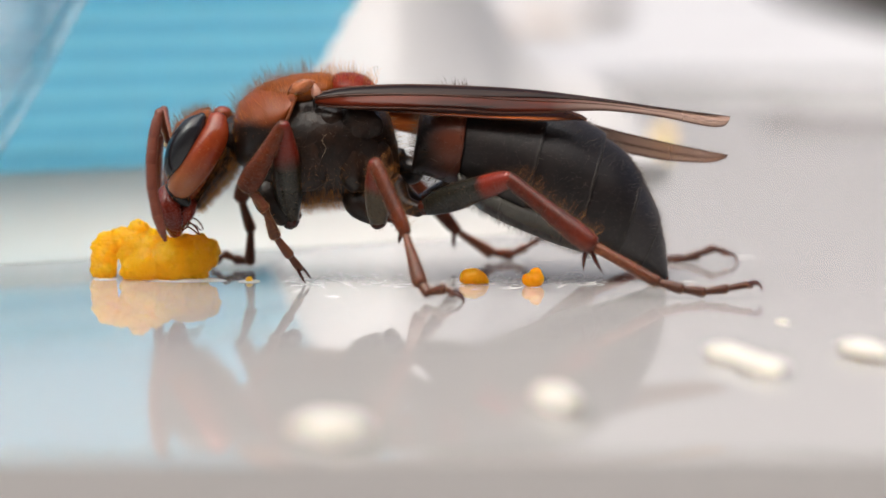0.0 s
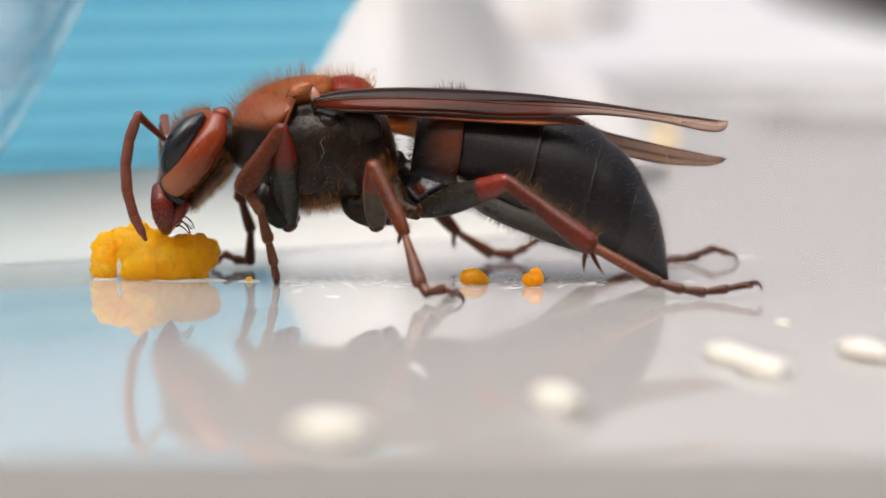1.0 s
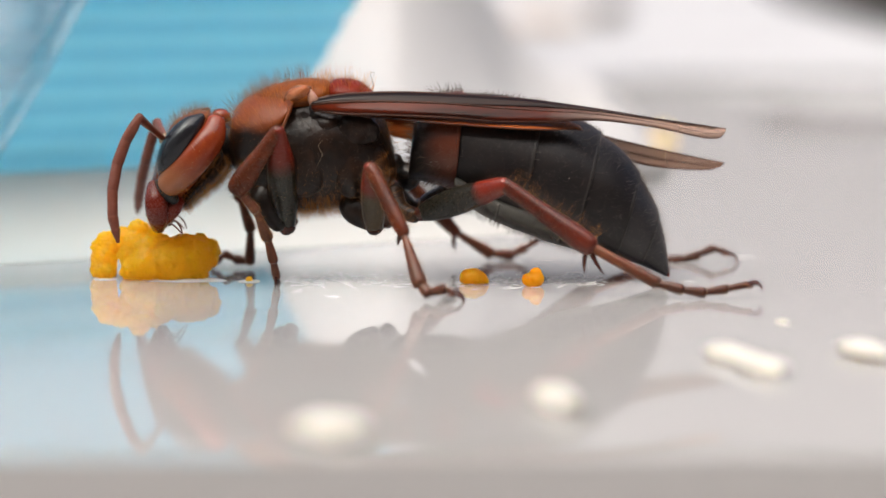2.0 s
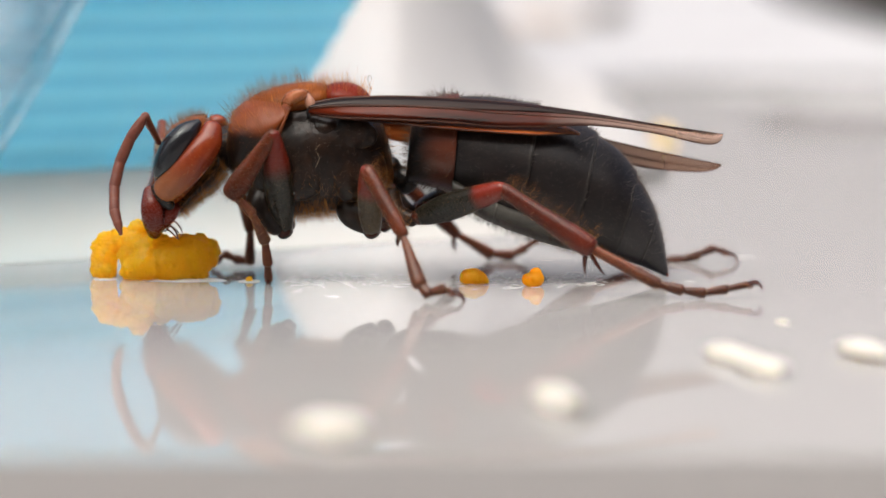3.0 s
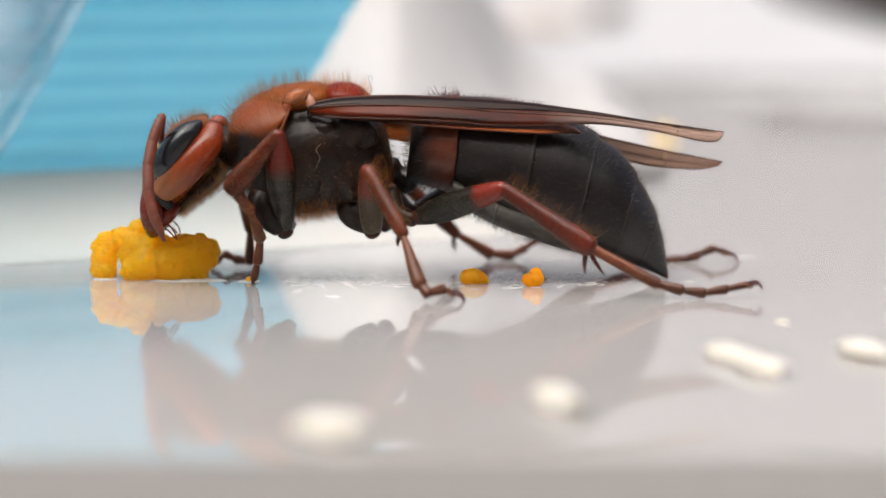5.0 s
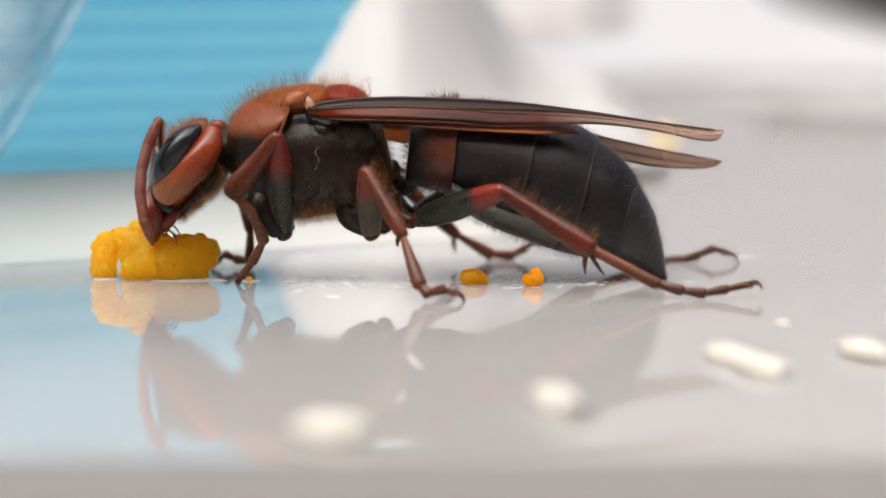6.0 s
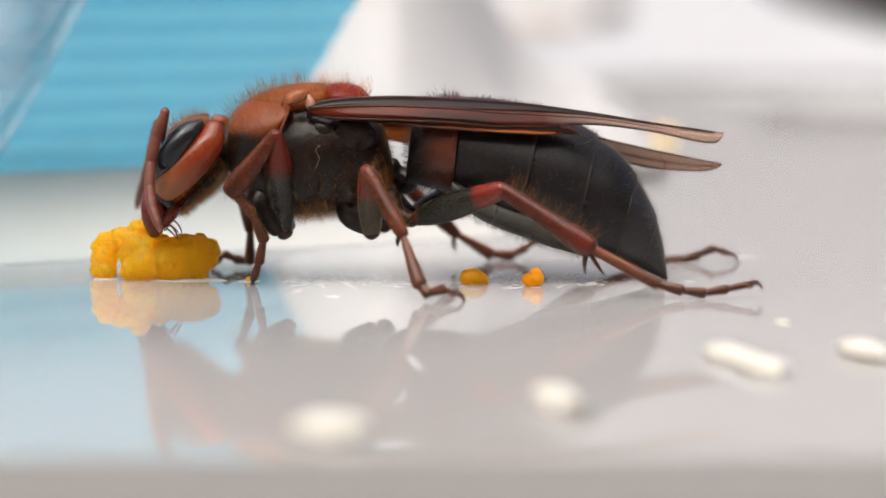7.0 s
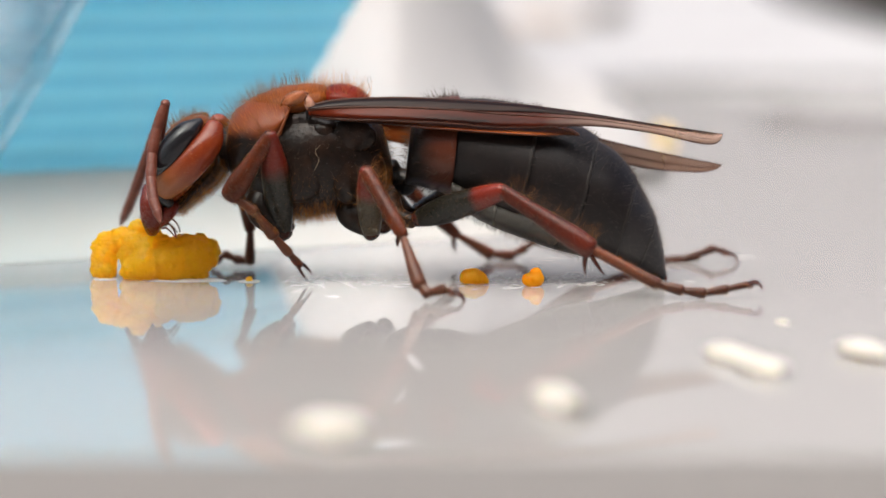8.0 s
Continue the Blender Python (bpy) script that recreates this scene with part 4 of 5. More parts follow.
for s in (1, -1):
    y0 = MID - s * 2.35
    ey = [(-14.31, -0.85, 9.38), (-14.92, -1.1, 8.84), (-15.54, -1.2, 8.11), (-16.08, -1.15, 7.31), (-16.52, -0.95, 6.61), (-16.84, -0.7, 6.07)]
    ey = ey if s == 1 else [mid(q) for q in ey]
    part("eye", tube(ey, (0.26, 0.68, 0.84, 0.80, 0.55, 0.16), 1.12, 32, 6), EYEBLACK, head, ey[2], "glossy black bean-shaped eye")
    # the temple behind the eye
    tp = [(-13.48, -0.95, 9.09), (-13.78, -1.3, 8.18), (-14.68, -1.45, 7.11), (-15.61, -1.25, 6.18), (-16.35, -0.85, 5.46)]
    tp = tp if s == 1 else [mid(q) for q in tp]
    part("temple", tube(tp, (0.58, 0.84, 0.95, 0.92, 0.78), 0.85, 36, 7), CHEEK, head, tp[1], "red-brown cheek behind the eye")
    cl = [(-17.27, 0.1, 5.31), (-17.17, -0.45, 4.5), (-17.13, -0.3, 3.57), (-17.15, 0.5, 2.79)]
    cl = cl if s == 1 else [mid(q) for q in cl]
    part("mandible", join(tube(cl, (0.48, 0.68, 0.64, 0.40), 0.9, 24, 6), tube([cl[3], (cl[3][0] - 0.1, MID - s * 0.3, cl[3][2] - 0.35)], (0.26, 0.08), 0.8, 12)), JAW, head, cl[0], "dark red bean-shaped biting jaw")
    jt = [(-17.07, -0.4, 5.64), (-16.58, -0.65, 4.98), (-16.09, -0.4, 4.5)]
    jt = jt if s == 1 else [mid(q) for q in jt]
    part("jaw_joint", tube(jt, (0.16, 0.36, 0.30), 1, 16, 5), BLACK, head, jt[1], "dark membrane between cheek and jaw")
    for pl in ([(-16.41, 0.6, 3.13), (-16.15, 0.2, 3.23), (-15.83, 0, 2.85), (-15.71, 0, 2.45)], [(-16.55, 0.8, 2.88), (-16.35, 0.5, 2.97), (-16.06, 0.4, 2.75), (-15.82, 0.4, 2.46)]):
        pl = pl if s == 1 else [mid(q) for q in pl]
        part("palp", tube(pl, (0.065, 0.05, 0.045, 0.03), 1, 8), TARSUS, head, pl[0])
    part("antenna_socket", ellipsoid(((-16.7), MID - s * 0.75, 7.95), 0.3, 0.3, 0.3), SOCKET, head, ((-16.7), MID - s * 0.75, 7.95), "pale joint of the antenna")
part("clypeus", loft([((-17.20, 1.50, 6.55), (-16.69, 1.50, 6.55), 1.3), ((-17.61, 1.50, 5.38), (-16.71, 1.50, 5.38), 1.6), ((-17.89, 1.50, 4.27), (-16.88, 1.50, 4.20), 1.4), ((-18.00, 1.50, 3.46), (-17.29, 1.50, 3.36), 0.9)], 5, 28), FACE, head, (-17.38, 1.50, 5.04), "glossy red face plate")
part("labium", tube([(-15.95, 0.5, 4.28), (-16.32, 0.2, 3.88), (-16.85, 0.6, 3.25)], (0.42, 0.54, 0.4), 1.3, 18), JAW, head, (-16.32, 0.2, 3.88), "red mouthparts")

# antennae: a scape and a flagellum of five jointed lengths each
SEG = 1.52
SCAPE = 3.1
LEANING = Vector((-0.55, 0, 1.85)).normalized()


def antenna(s):
    y0 = MID - s * 0.75
    sock = Vector((-16.7, y0, 8.0))
    pieces = [part("scape", tube([sock, sock + LEANING * 0.5 * SCAPE, sock + LEANING * 0.93 * SCAPE, sock + LEANING * SCAPE], (0.17, 0.21, 0.27, 0.29), 1, 14), ANTENNA, head, sock, "short thick first joint of the antenna")]
    p = sock + LEANING * SCAPE
    for k in range(5):
        r = 0.32 if k else 0.24
        geos = []
        for j in range(2):
            a = p + Vector((0, 0, -SEG / 2 * j))
            r1 = (0.33, 0.34, 0.335, 0.31, 0.27)[k] if k < 4 or j == 0 else 0.13
            geos.append(tube([a, a + Vector((0, 0, -0.12)), a + Vector((0, 0, -SEG / 2 + 0.12)), a + Vector((0, 0, -SEG / 2))], (r * 0.95 if k + j else 0.2, r, r1, r1 * 0.95), 1, 14, 3))
            r = r1
        pieces.append(part("flagellum", join(*geos), ANTENNA, head, p))
        p = p + Vector((0, 0, -SEG))
    return pieces


antennae = [antenna(1), antenna(-1)]

# legs: rest points hip, knee, ankle, then the tarsus to the foot


def leg(kind, pts, coxa, rf, rt, rtar, mats, spurs, split=None):
    """A leg of coxa, femur, tibia and tarsus; split: index at which the tarsus has a joint of its own."""
    hip, knee, ankle, *foot = [Vector(q) for q in pts]
    part(kind + "_coxa", tube(coxa[0], coxa[1], 0.9, 20), PLEURA, hornet, coxa[0][0])
    parts = {}
    part("trochanter", ellipsoid(hip, 0.5, 0.5, 0.48, 20, 0, 0.15, 2.0), CLAW, hornet, hip, "dark red hip joint")
    fem = [hip, hip.lerp(knee, 0.12), hip.lerp(knee, 0.35), hip.lerp(knee, 0.65), hip.lerp(knee, 0.9), knee]
    parts["femur"] = part(kind + "_femur", tube(fem, rf, 0.85, 20), mats[0], hornet, hip)
    tib = [knee, knee.lerp(ankle, 0.08), knee.lerp(ankle, 0.4), knee.lerp(ankle, 0.8), ankle]
    parts["tibia"] = part(kind + "_tibia", tube(tib, rt, 0.8, 18), mats[1], hornet, knee)
    for d, ln in spurs:
        d = Vector(d).normalized()
        st = ankle - (ankle - knee).normalized() * 0.15
        part("spur", tube([st, st + d * ln * 0.6, st + d * ln + Vector((0.12, 0, 0))], (0.17, 0.13, 0.015), 1, 8), CLAW, parts["tibia"], st, "thin dark spur")
    chain = [ankle] + foot
    bands = []
    for i in range(len(chain) - 1):
        a, b2 = chain[i], chain[i + 1]
        r0, r1 = rtar[i], rtar[i + 1]
        bands.append(tube([a, a.lerp(b2, 0.15), a.lerp(b2, 0.8), b2], (r0 * 0.58, r0 * 0.72, r1 * 1.14, r1 * 1.2), 0.85, 14, 3))
    cut = split or len(bands)
    parts["tarsus"] = part(kind + "_tarsus", join(*bands[:cut]), mats[2], hornet, ankle)
    holder = parts["tarsus"]
    if split:
        parts["toe"] = part(kind + "_toe", join(*bands[cut:]), mats[2], hornet, chain[cut])
        holder = parts["toe"]
    tip = chain[-1]
    out = (chain[-1] - chain[-2]).normalized()
    for sy in (-1, 1):
        q = tip + out * 0.5 + Vector((0, sy * 0.4, 0.02))
        part("claw", tube([tip, q, q + out * 0.3 + Vector((0, sy * 0.12, -0.22)), q + out * 0.36 + Vector((0, sy * 0.1, -0.55))], (0.13, 0.11, 0.07, 0.012), 1, 8), CLAW, holder, tip, "curved dark claw")
    part("foot_pad", ellipsoid(tip + out * 0.15 + Vector((0, 0, -0.08)), 0.24, 0.26, 0.17, 0, 0, 0.2, 2), TARSUS, holder, tip, "small soft foot pad")
    parts["rest"] = [hip, knee, ankle, tip] if not split else [hip, knee, ankle, chain[cut], tip]
    return parts


legs = {}
legs["front_near"] = leg("front", [(-9.36, -0.40, 2.99), (-9.70, -3.00, 8.92), (-12.09, -2.80, 5.55), (-11.05, -2.80, 4.30), (-10.40, -2.20, 2.59), (-10.51, -1.60, 1.19), (-10.68, -1.00, 0.32)],
    ([(-10.29, 0.40, 5.65), (-10.67, -0.60, 4.41), (-9.75, -0.60, 3.24)], (0.9, 0.95, 0.6)), (0.45, 0.62, 0.85, 0.82, 0.55, 0.42), (0.4, 0.44, 0.5, 0.68, 0.62),
    (0.34, 0.26, 0.3, 0.26, 0.22), (FEMUR_F, LEGRED, TARSUS), [((0.4, 0, -1), 0.9)], 2)
legs["front_far"] = leg("front", [mid((-9.36, -0.40, 2.99)), (-10.40, 6.20, 7.85), (-12.32, 6.40, 4.39), (-11.72, 6.60, 2.48), (-11.79, 7.00, 0.42), (-12.64, 7.30, 0.53), (-13.33, 7.40, 0.83), (-13.68, 7.40, 0.55)],
    ([mid((-10.29, 0.40, 5.65)), mid((-10.67, -0.60, 4.41)), mid((-9.75, -0.60, 3.24))], (0.9, 0.95, 0.6)), (0.45, 0.62, 0.85, 0.82, 0.55, 0.42), (0.4, 0.42, 0.45, 0.55, 0.48),
    (0.3, 0.3, 0.28, 0.26, 0.22, 0.17), (FEMUR_F, LEGRED, TARSUS), [])
legs["middle_near"] = leg("middle", [(-4.20, -1.20, 3.08), (-4.41, -4.60, 7.00), (-2.32, -6.60, 3.56), (-1.34, -8.20, 0.91), (-0.86, -8.60, 0.41), (0.03, -8.90, 0.70), (0.41, -8.90, 0.58)],
    ([(-5.53, 0.50, 5.14), (-5.38, -0.40, 4.06), (-4.28, -0.40, 3.22)], (0.8, 0.85, 0.55)), (0.5, 0.62, 0.7, 0.66, 0.5, 0.42), (0.4, 0.44, 0.44, 0.45, 0.36),
    (0.3, 0.36, 0.28, 0.26, 0.16), (FEMUR_M, LEGRED, TARSUS), [((-0.35, 0, -1), 0.95)])
legs["middle_far"] = leg("middle", [(-3.52, 3.40, 2.99), (-3.25, 8.40, 5.76), (0.77, 10.40, 1.75), (2.96, 11.40, 0.37), (4.27, 11.70, 0.26), (5.08, 11.80, 0.68), (5.68, 11.80, 1.10)],
    ([mid((-5.53, 0.50, 5.14)), mid((-5.38, -0.40, 4.06)), mid((-4.28, -0.40, 3.22))], (0.8, 0.85, 0.55)), (0.5, 0.62, 0.7, 0.66, 0.5, 0.42), (0.4, 0.44, 0.44, 0.45, 0.36),
    (0.3, 0.32, 0.28, 0.24, 0.16), (FEMUR_M, LEGRED, TARSUS), [((0, 0, -1), 1.3)])
legs["hind_near"] = leg("hind", [(-1.39, -0.80, 3.87), (3.37, -5.00, 5.90), (8.31, -6.40, 2.79), (12.14, -7.30, 0.80), (13.50, -7.60, 0.48), (14.77, -7.70, 0.33), (16.05, -7.70, 0.55), (17.25, -7.60, 0.80)],
    ([(-3.20, 0.40, 4.91), (-2.72, -0.20, 4.04), (-1.79, -0.50, 3.67)], (0.7, 0.55, 0.45)), (0.5, 0.68, 0.82, 0.74, 0.6, 0.45), (0.42, 0.45, 0.5, 0.66, 0.62),
    (0.42, 0.3, 0.28, 0.26, 0.24, 0.18), (FEMUR_H, TIBIA_H, TARSUS), [((-0.1, 0, -1), 1.7), ((0.55, -0.1, -1), 1.95)])
legs["hind_far"] = leg("hind", [mid((-1.39, -0.80, 3.87)), (2.97, 7.60, 4.97), (8.91, 9.20, 1.67), (13.15, 10.00, 0.07), (14.74, 10.20, 0.12), (15.80, 10.30, 0.43), (16.74, 10.30, 0.85), (17.44, 10.30, 0.64)],
    ([mid((-3.13, 0.40, 4.81)), mid((-2.66, -0.20, 4.04)), mid((-1.79, -0.50, 3.47))], (0.7, 0.7, 0.5)), (0.5, 0.68, 0.82, 0.74, 0.6, 0.45), (0.42, 0.45, 0.5, 0.66, 0.62),
    (0.42, 0.3, 0.28, 0.26, 0.24, 0.18), (FEMUR_H, TIBIA_H, TARSUS), [])

# hair
hairs("back_hair", [scutum, scutellum, pron], 800, 1.0, thorax, GOLDHAIR, lambda c, n: n.z > 0.25, (-0.1, 0, 0.6), 0.009, 1, "upright golden hair on the back")
hairs("back_fuzz", [scutum, scutellum, pron], 1800, 0.3, thorax, GOLDHAIR, lambda c, n: n.z > -0.1, (0.2, 0, 0.1), 0.005, 11, "short golden fuzz on the back")
hairs("side_hair", [thorax] + [o for o in thorax.children if o.name.startswith("side_plate")], 3200, 0.5, thorax, DARKHAIR, lambda c, n: c.z < 9.5, (0.0, 0, -0.2), 0.008, 2, "short dark hair on the side")
hairs("side_gold_hair", [thorax] + [o for o in thorax.children if o.name.startswith("side_plate")], 1300, 0.45, thorax, GOLDHAIR, lambda c, n: c.z < 6.6, (0.15, 0, -0.1), 0.0055, 36, "golden hair low on the side")
hairs("neck_hair", [neck], 900, 0.7, neck, DARKHAIR, None, (-0.3, 0, 0.3), 0.009, 3)
hairs("head_hair", [head] + [o for o in head.children if o.name.startswith(("vertex", "throat", "temple"))], 1600, 0.4, head, GOLDHAIR, None, (-0.1, 0, 0.0), 0.007, 4, "fine golden hair of the head")
hairs("crown_hair", [o for o in head.children if o.name.startswith("vertex")], 260, 0.75, head, GOLDHAIR, lambda c, n: n.z > 0.3, (0, 0, 0.5), 0.008, 34, "upright golden hair on the crown")
hairs("throat_hair", [o for o in head.children if o.name.startswith("throat")], 4200, 0.55, head, GOLDHAIR, None, (0.1, 0, -0.4), 0.006, 14, "brown-gold hair under the head")
hairs("belly_hair", [thorax], 2200, 0.7, thorax, GOLDHAIR, lambda c, n: n.z < -0.75, (0.0, 0, -0.5), 0.008, 15, "golden hair under the thorax")
hairs("belly_bristles", sternites, 900, 0.5, abdomen, DARKHAIR, lambda c, n: n.z < -0.3, (0.2, 0, -0.6), 0.008, 31, "dark bristles under the abdomen")
hairs("abdomen_fuzz", tergites, 15000, 0.15, abdomen, DUSTHAIR, lambda c, n: n.z + n.x > -0.7, (0.7, 0, -0.1), 0.006, 25, "fine pale fuzz lying on the abdomen")
hairs("abdomen_hair", tergites, 3500, 0.4, abdomen, DUSTHAIR, lambda c, n: -0.75 < n.y < 0.9 and n.z + n.x > 0.0, (0.3, 0, 0.15), 0.012, 5, "short dark hair of the abdomen")
hairs("abdomen_front_hair", tergites[:1], 700, 0.7, abdomen, DARKHAIR, lambda c, n: n.x < 0.2 or n.z > 0.6, (-0.3, 0, 0.2), 0.013, 6)
hairs("rear_bristles", [thorax], 170, 0.6, thorax, GOLDHAIR, lambda c, n: n.x > 0.45, (0.3, 0, 0.1), 0.008, 17, "golden hair behind the thorax")
for key in ("front_near", "middle_near", "hind_near"):
    for piece, cnt, ln, lean, wd, mt in (("femur", 220, 0.4, (0.2, 0, 0.1), 0.008, DARKHAIR), ("tibia", 300, 0.4, (0.2, 0, 0.1), 0.008, DARKHAIR), ("tarsus", 200, 0.25, (0.2, 0, -0.1), 0.008, GOLDHAIR)):
        ob = legs[key][piece]
        hairs("leg_hair", [ob], cnt * 2, ln, ob, mt, None, lean, wd * 0.8, 7)
for key in legs:
    for piece, cnt in (("femur", 500), ("tibia", 700), ("tarsus", 600)):
        ob = legs[key][piece]
        hairs("leg_fuzz", [ob], cnt, 0.15, ob, PALEFUZZ, None, (0.1, 0, -0.1), 0.0035, 21)
hairs("belly_fuzz", [thorax], 1200, 0.3, thorax, PALEFUZZ, lambda c, n: n.z < -0.5, (0.0, 0, -0.3), 0.007, 22, "pale fuzz under the thorax")
for key in ("middle_near", "hind_near"):
    ob = legs[key]["tibia"]
    hairs("leg_bristles", [ob], 75, 1.1, ob, GOLDHAIR, lambda c, n: n.x + n.z > 0.5, (0.25, 0, 0.35), 0.0045, 8, "long golden bristles along the shin")


# ---- what moves ----
def towards(rest, now):
    return Vector(rest).rotation_difference(Vector(now))


def placed(loc, q=None):
    return Matrix.Translation(Vector(loc) * MM) @ (q.to_matrix().to_4x4() if q else Matrix())


def lerp_rows(rows, t):
    """Value at t in rows of (t, numbers...)."""
    ts = [r[0] for r in rows]
    return [float(np.interp(t, ts, [r[i] for r in rows])) for i in range(1, len(rows[0]))]


# the body's shift against its pose at 3.5 s: seconds, x, z
BODY = [(0.0, 0.40, 0.67), (0.5, 0.34, 0.60), (1.0, 0.31, 0.50), (1.5, 0.29, 0.48), (2.2, 0.15, 0.26), (3.0, 0.03, 0.10), (3.5, 0, 0), (4.0, 0.03, 0.10),
        (4.5, 0.09, 0.16), (5.2, 0.05, 0.08), (6.0, 0, -0.03), (6.5, 0.01, -0.03), (7.0, 0.03, 0.06), (7.5, 0.03, 0.06), (8.0, 0, 0)]
# the head's turn (degrees) and extra shift
HEAD = [(0.0, -9, 0.1, 0.0), (0.5, -5.5, 0.0, 0.05), (1.0, -5, 0.05, 0.1), (1.5, -1.5, 0.08, 0.16), (2.2, -1.2, 0.05, 0.15), (3.0, -1, 0.0, 0.03), (3.5, 0, 0, 0),
        (4.0, 0, 0.1, 0.03), (4.5, 1, 0.03, 0.04), (5.2, 0.5, 0, -0.05), (6.0, 0, 0.03, -0.14), (6.5, 0, 0.03, -0.07), (7.0, 0.5, 0.1, 0.04), (7.5, 0.5, 0.07, 0.07), (8.0, 1, 0.08, 0.16)]
# the abdomen's turn about the waist
TAIL = [(0.0, 3.2), (1.0, 2.4), (1.35, 1.8), (1.5, -0.3), (1.65, 1.2), (3.0, 0.0), (3.5, 0.0), (4.0, -0.3), (4.5, 0.3), (6.0, 0.6), (7.0, 0.6), (8.0, 0.6)]
# the wings' turn: fore wing near, fore wing far (tip up is positive)
WINGS = [(0.0, 1.1, -0.2), (0.5, 0.6, -0.5), (1.0, 0.8, -0.3), (1.5, 0.4, -0.6), (3.0, 0.0, -0.2), (3.5, 0, 0), (4.5, 0.1, 0), (6.0, 0.8, 0.6), (6.5, 0.5, 0.2), (7.0, 0.3, 0), (7.5, 0.6, 0.3), (8.0, 0.25, 0)]

# the antennae: seconds, then elbow, middle and tip
NEAR_ANTENNA = [
    (0, -16.52, 10.15, -16.98, 6.44, -16.13, 2.62),
    (0.1, -16.75, 10.05, -17.68, 6.48, -16.66, 2.75),
    (0.2, -17.68, 9.66, -17.95, 5.95, -16.89, 2.12),
    (0.3, -18.11, 9.66, -18.47, 6.51, -17.55, 2.39),
    (0.4, -18.01, 9.82, -18.77, 6.78, -17.75, 2.12),
    (0.5, -17.91, 10.05, -18.93, 6.51, -17.98, 2.49),
    (0.6, -17.67, 10.22, -18.8, 6.51, -17.88, 2.65),
    (0.7, -17.58, 10.09, -18.47, 6.51, -17.55, 2.49),
    (0.8, -17.58, 10.05, -18.47, 6.51, -17.42, 2.39),
    (1, -17.78, 9.99, -18.57, 6.11, -17.35, 2.39),
    (1.1, -17.91, 9.92, -18.7, 6.51, -17.55, 2.32),
    (1.2, -17.11, 10.15, -17.65, 6.38, -16.76, 2.35),
]
NEAR_ANTENNA += [
    (1.3, -16.25, 10.42, -16.62, 6.21, -15.96, 2.39),
    (1.4, -16.78, 10.15, -17.65, 6.38, -17.09, 2.35),
    (1.5, -17.35, 9.85, -18.8, 6.44, -18.18, 2.29),
    (1.6, -17.68, 9.75, -18.87, 6.44, -18.65, 2.39),
    (1.7, -17.81, 9.75, -19.2, 6.21, -18.75, 2.39),
    (2.2, -17.61, 9.92, -19.13, 6.44, -19.01, 2.79),
    (2.8, -17.35, 10.05, -19.2, 6.51, -19.33, 3.19),
    (3, -17.35, 9.92, -19.23, 6.21, -18.84, 2.92),
    (3.5, -17.18, 9.92, -18.64, 6.05, -18.41, 2.72),
    (3.7, -17.08, 9.92, -18.77, 6.21, -18.31, 2.92),
    (3.8, -16.98, 9.92, -18.77, 6.21, -18.41, 2.75),
    (3.9, -16.65, 9.92, -18.11, 6.11, -17.68, 2.85),
]
NEAR_ANTENNA += [
    (4, -16.26, 9.92, -16.76, 6.21, -15.69, 2.92),
    (4.1, -16.26, 9.92, -16.85, 6.51, -15.86, 2.92),
    (4.3, -16.32, 9.92, -16.92, 6.51, -16.22, 2.92),
    (4.5, -16.29, 10.15, -17.15, 6.78, -16.19, 2.95),
    (4.7, -16.32, 9.95, -17.02, 6.51, -15.96, 2.92),
    (5.2, -16.42, 9.82, -17.15, 6.38, -16.16, 2.85),
    (5.8, -16.56, 9.66, -17.28, 6.21, -16.32, 2.75),
    (6, -16.56, 9.66, -17.55, 6.21, -16.79, 2.65),
    (6.2, -16.66, 9.66, -17.68, 6.21, -16.99, 2.39),
    (6.5, -16.59, 9.82, -17.58, 6.21, -16.79, 2.39),
    (6.6, -16.42, 9.89, -17.55, 6.21, -16.66, 2.49),
    (6.8, -16.26, 10.05, -17.18, 6.51, -16.22, 2.92),
]
NEAR_ANTENNA += [
    (7, -16.19, 10.18, -17.12, 6.44, -16.35, 3.29),
    (7.1, -16.16, 10.32, -16.85, 6.51, -16.48, 3.45),
    (7.2, -16.06, 10.42, -16.75, 6.78, -16.65, 3.75),
    (7.4, -16.16, 10.32, -16.85, 6.78, -16.32, 3.75),
    (7.5, -16.16, 10.42, -16.95, 6.78, -16.61, 3.85),
    (7.6, -16.15, 10.58, -17.18, 6.78, -16.61, 4.02),
    (7.8, -16.15, 10.71, -16.95, 7.04, -16.38, 4.02),
    (8, -16.19, 10.65, -17.05, 6.94, -16.35, 3.85),
]
FAR_ANTENNA = [
    (0, -16.78, 9.83, -17.35, 6.46, -17.32, 2.74),
    (0.3, -16.78, 9.33, -16.95, 6.13, -16.81, 3.08),
    (1.1, -16.78, 9.33, -16.95, 6.13, -16.81, 3.08),
    (1.3, -16.92, 9.33, -17.55, 6.13, -17.82, 3.08),
    (1.5, -17.52, 9.43, -19.14, 5.79, -19.58, 2.74),
    (1.7, -17.32, 9.09, -18.57, 5.79, -19.4, 3.08),
    (2.8, -16.92, 8.99, -17.35, 6.46, -17.38, 3.42),
    (3.8, -16.92, 8.99, -17.35, 6.46, -17.38, 3.42),
    (4, -17.26, 8.99, -17.89, 6.13, -18.56, 3.42),
    (4.5, -17.19, 9.16, -17.96, 6.13, -18.59, 3.42),
    (4.7, -17.19, 9.16, -17.96, 6.13, -18.52, 3.42),
    (5.8, -16.99, 8.99, -17.56, 5.79, -17.78, 3.25),
]
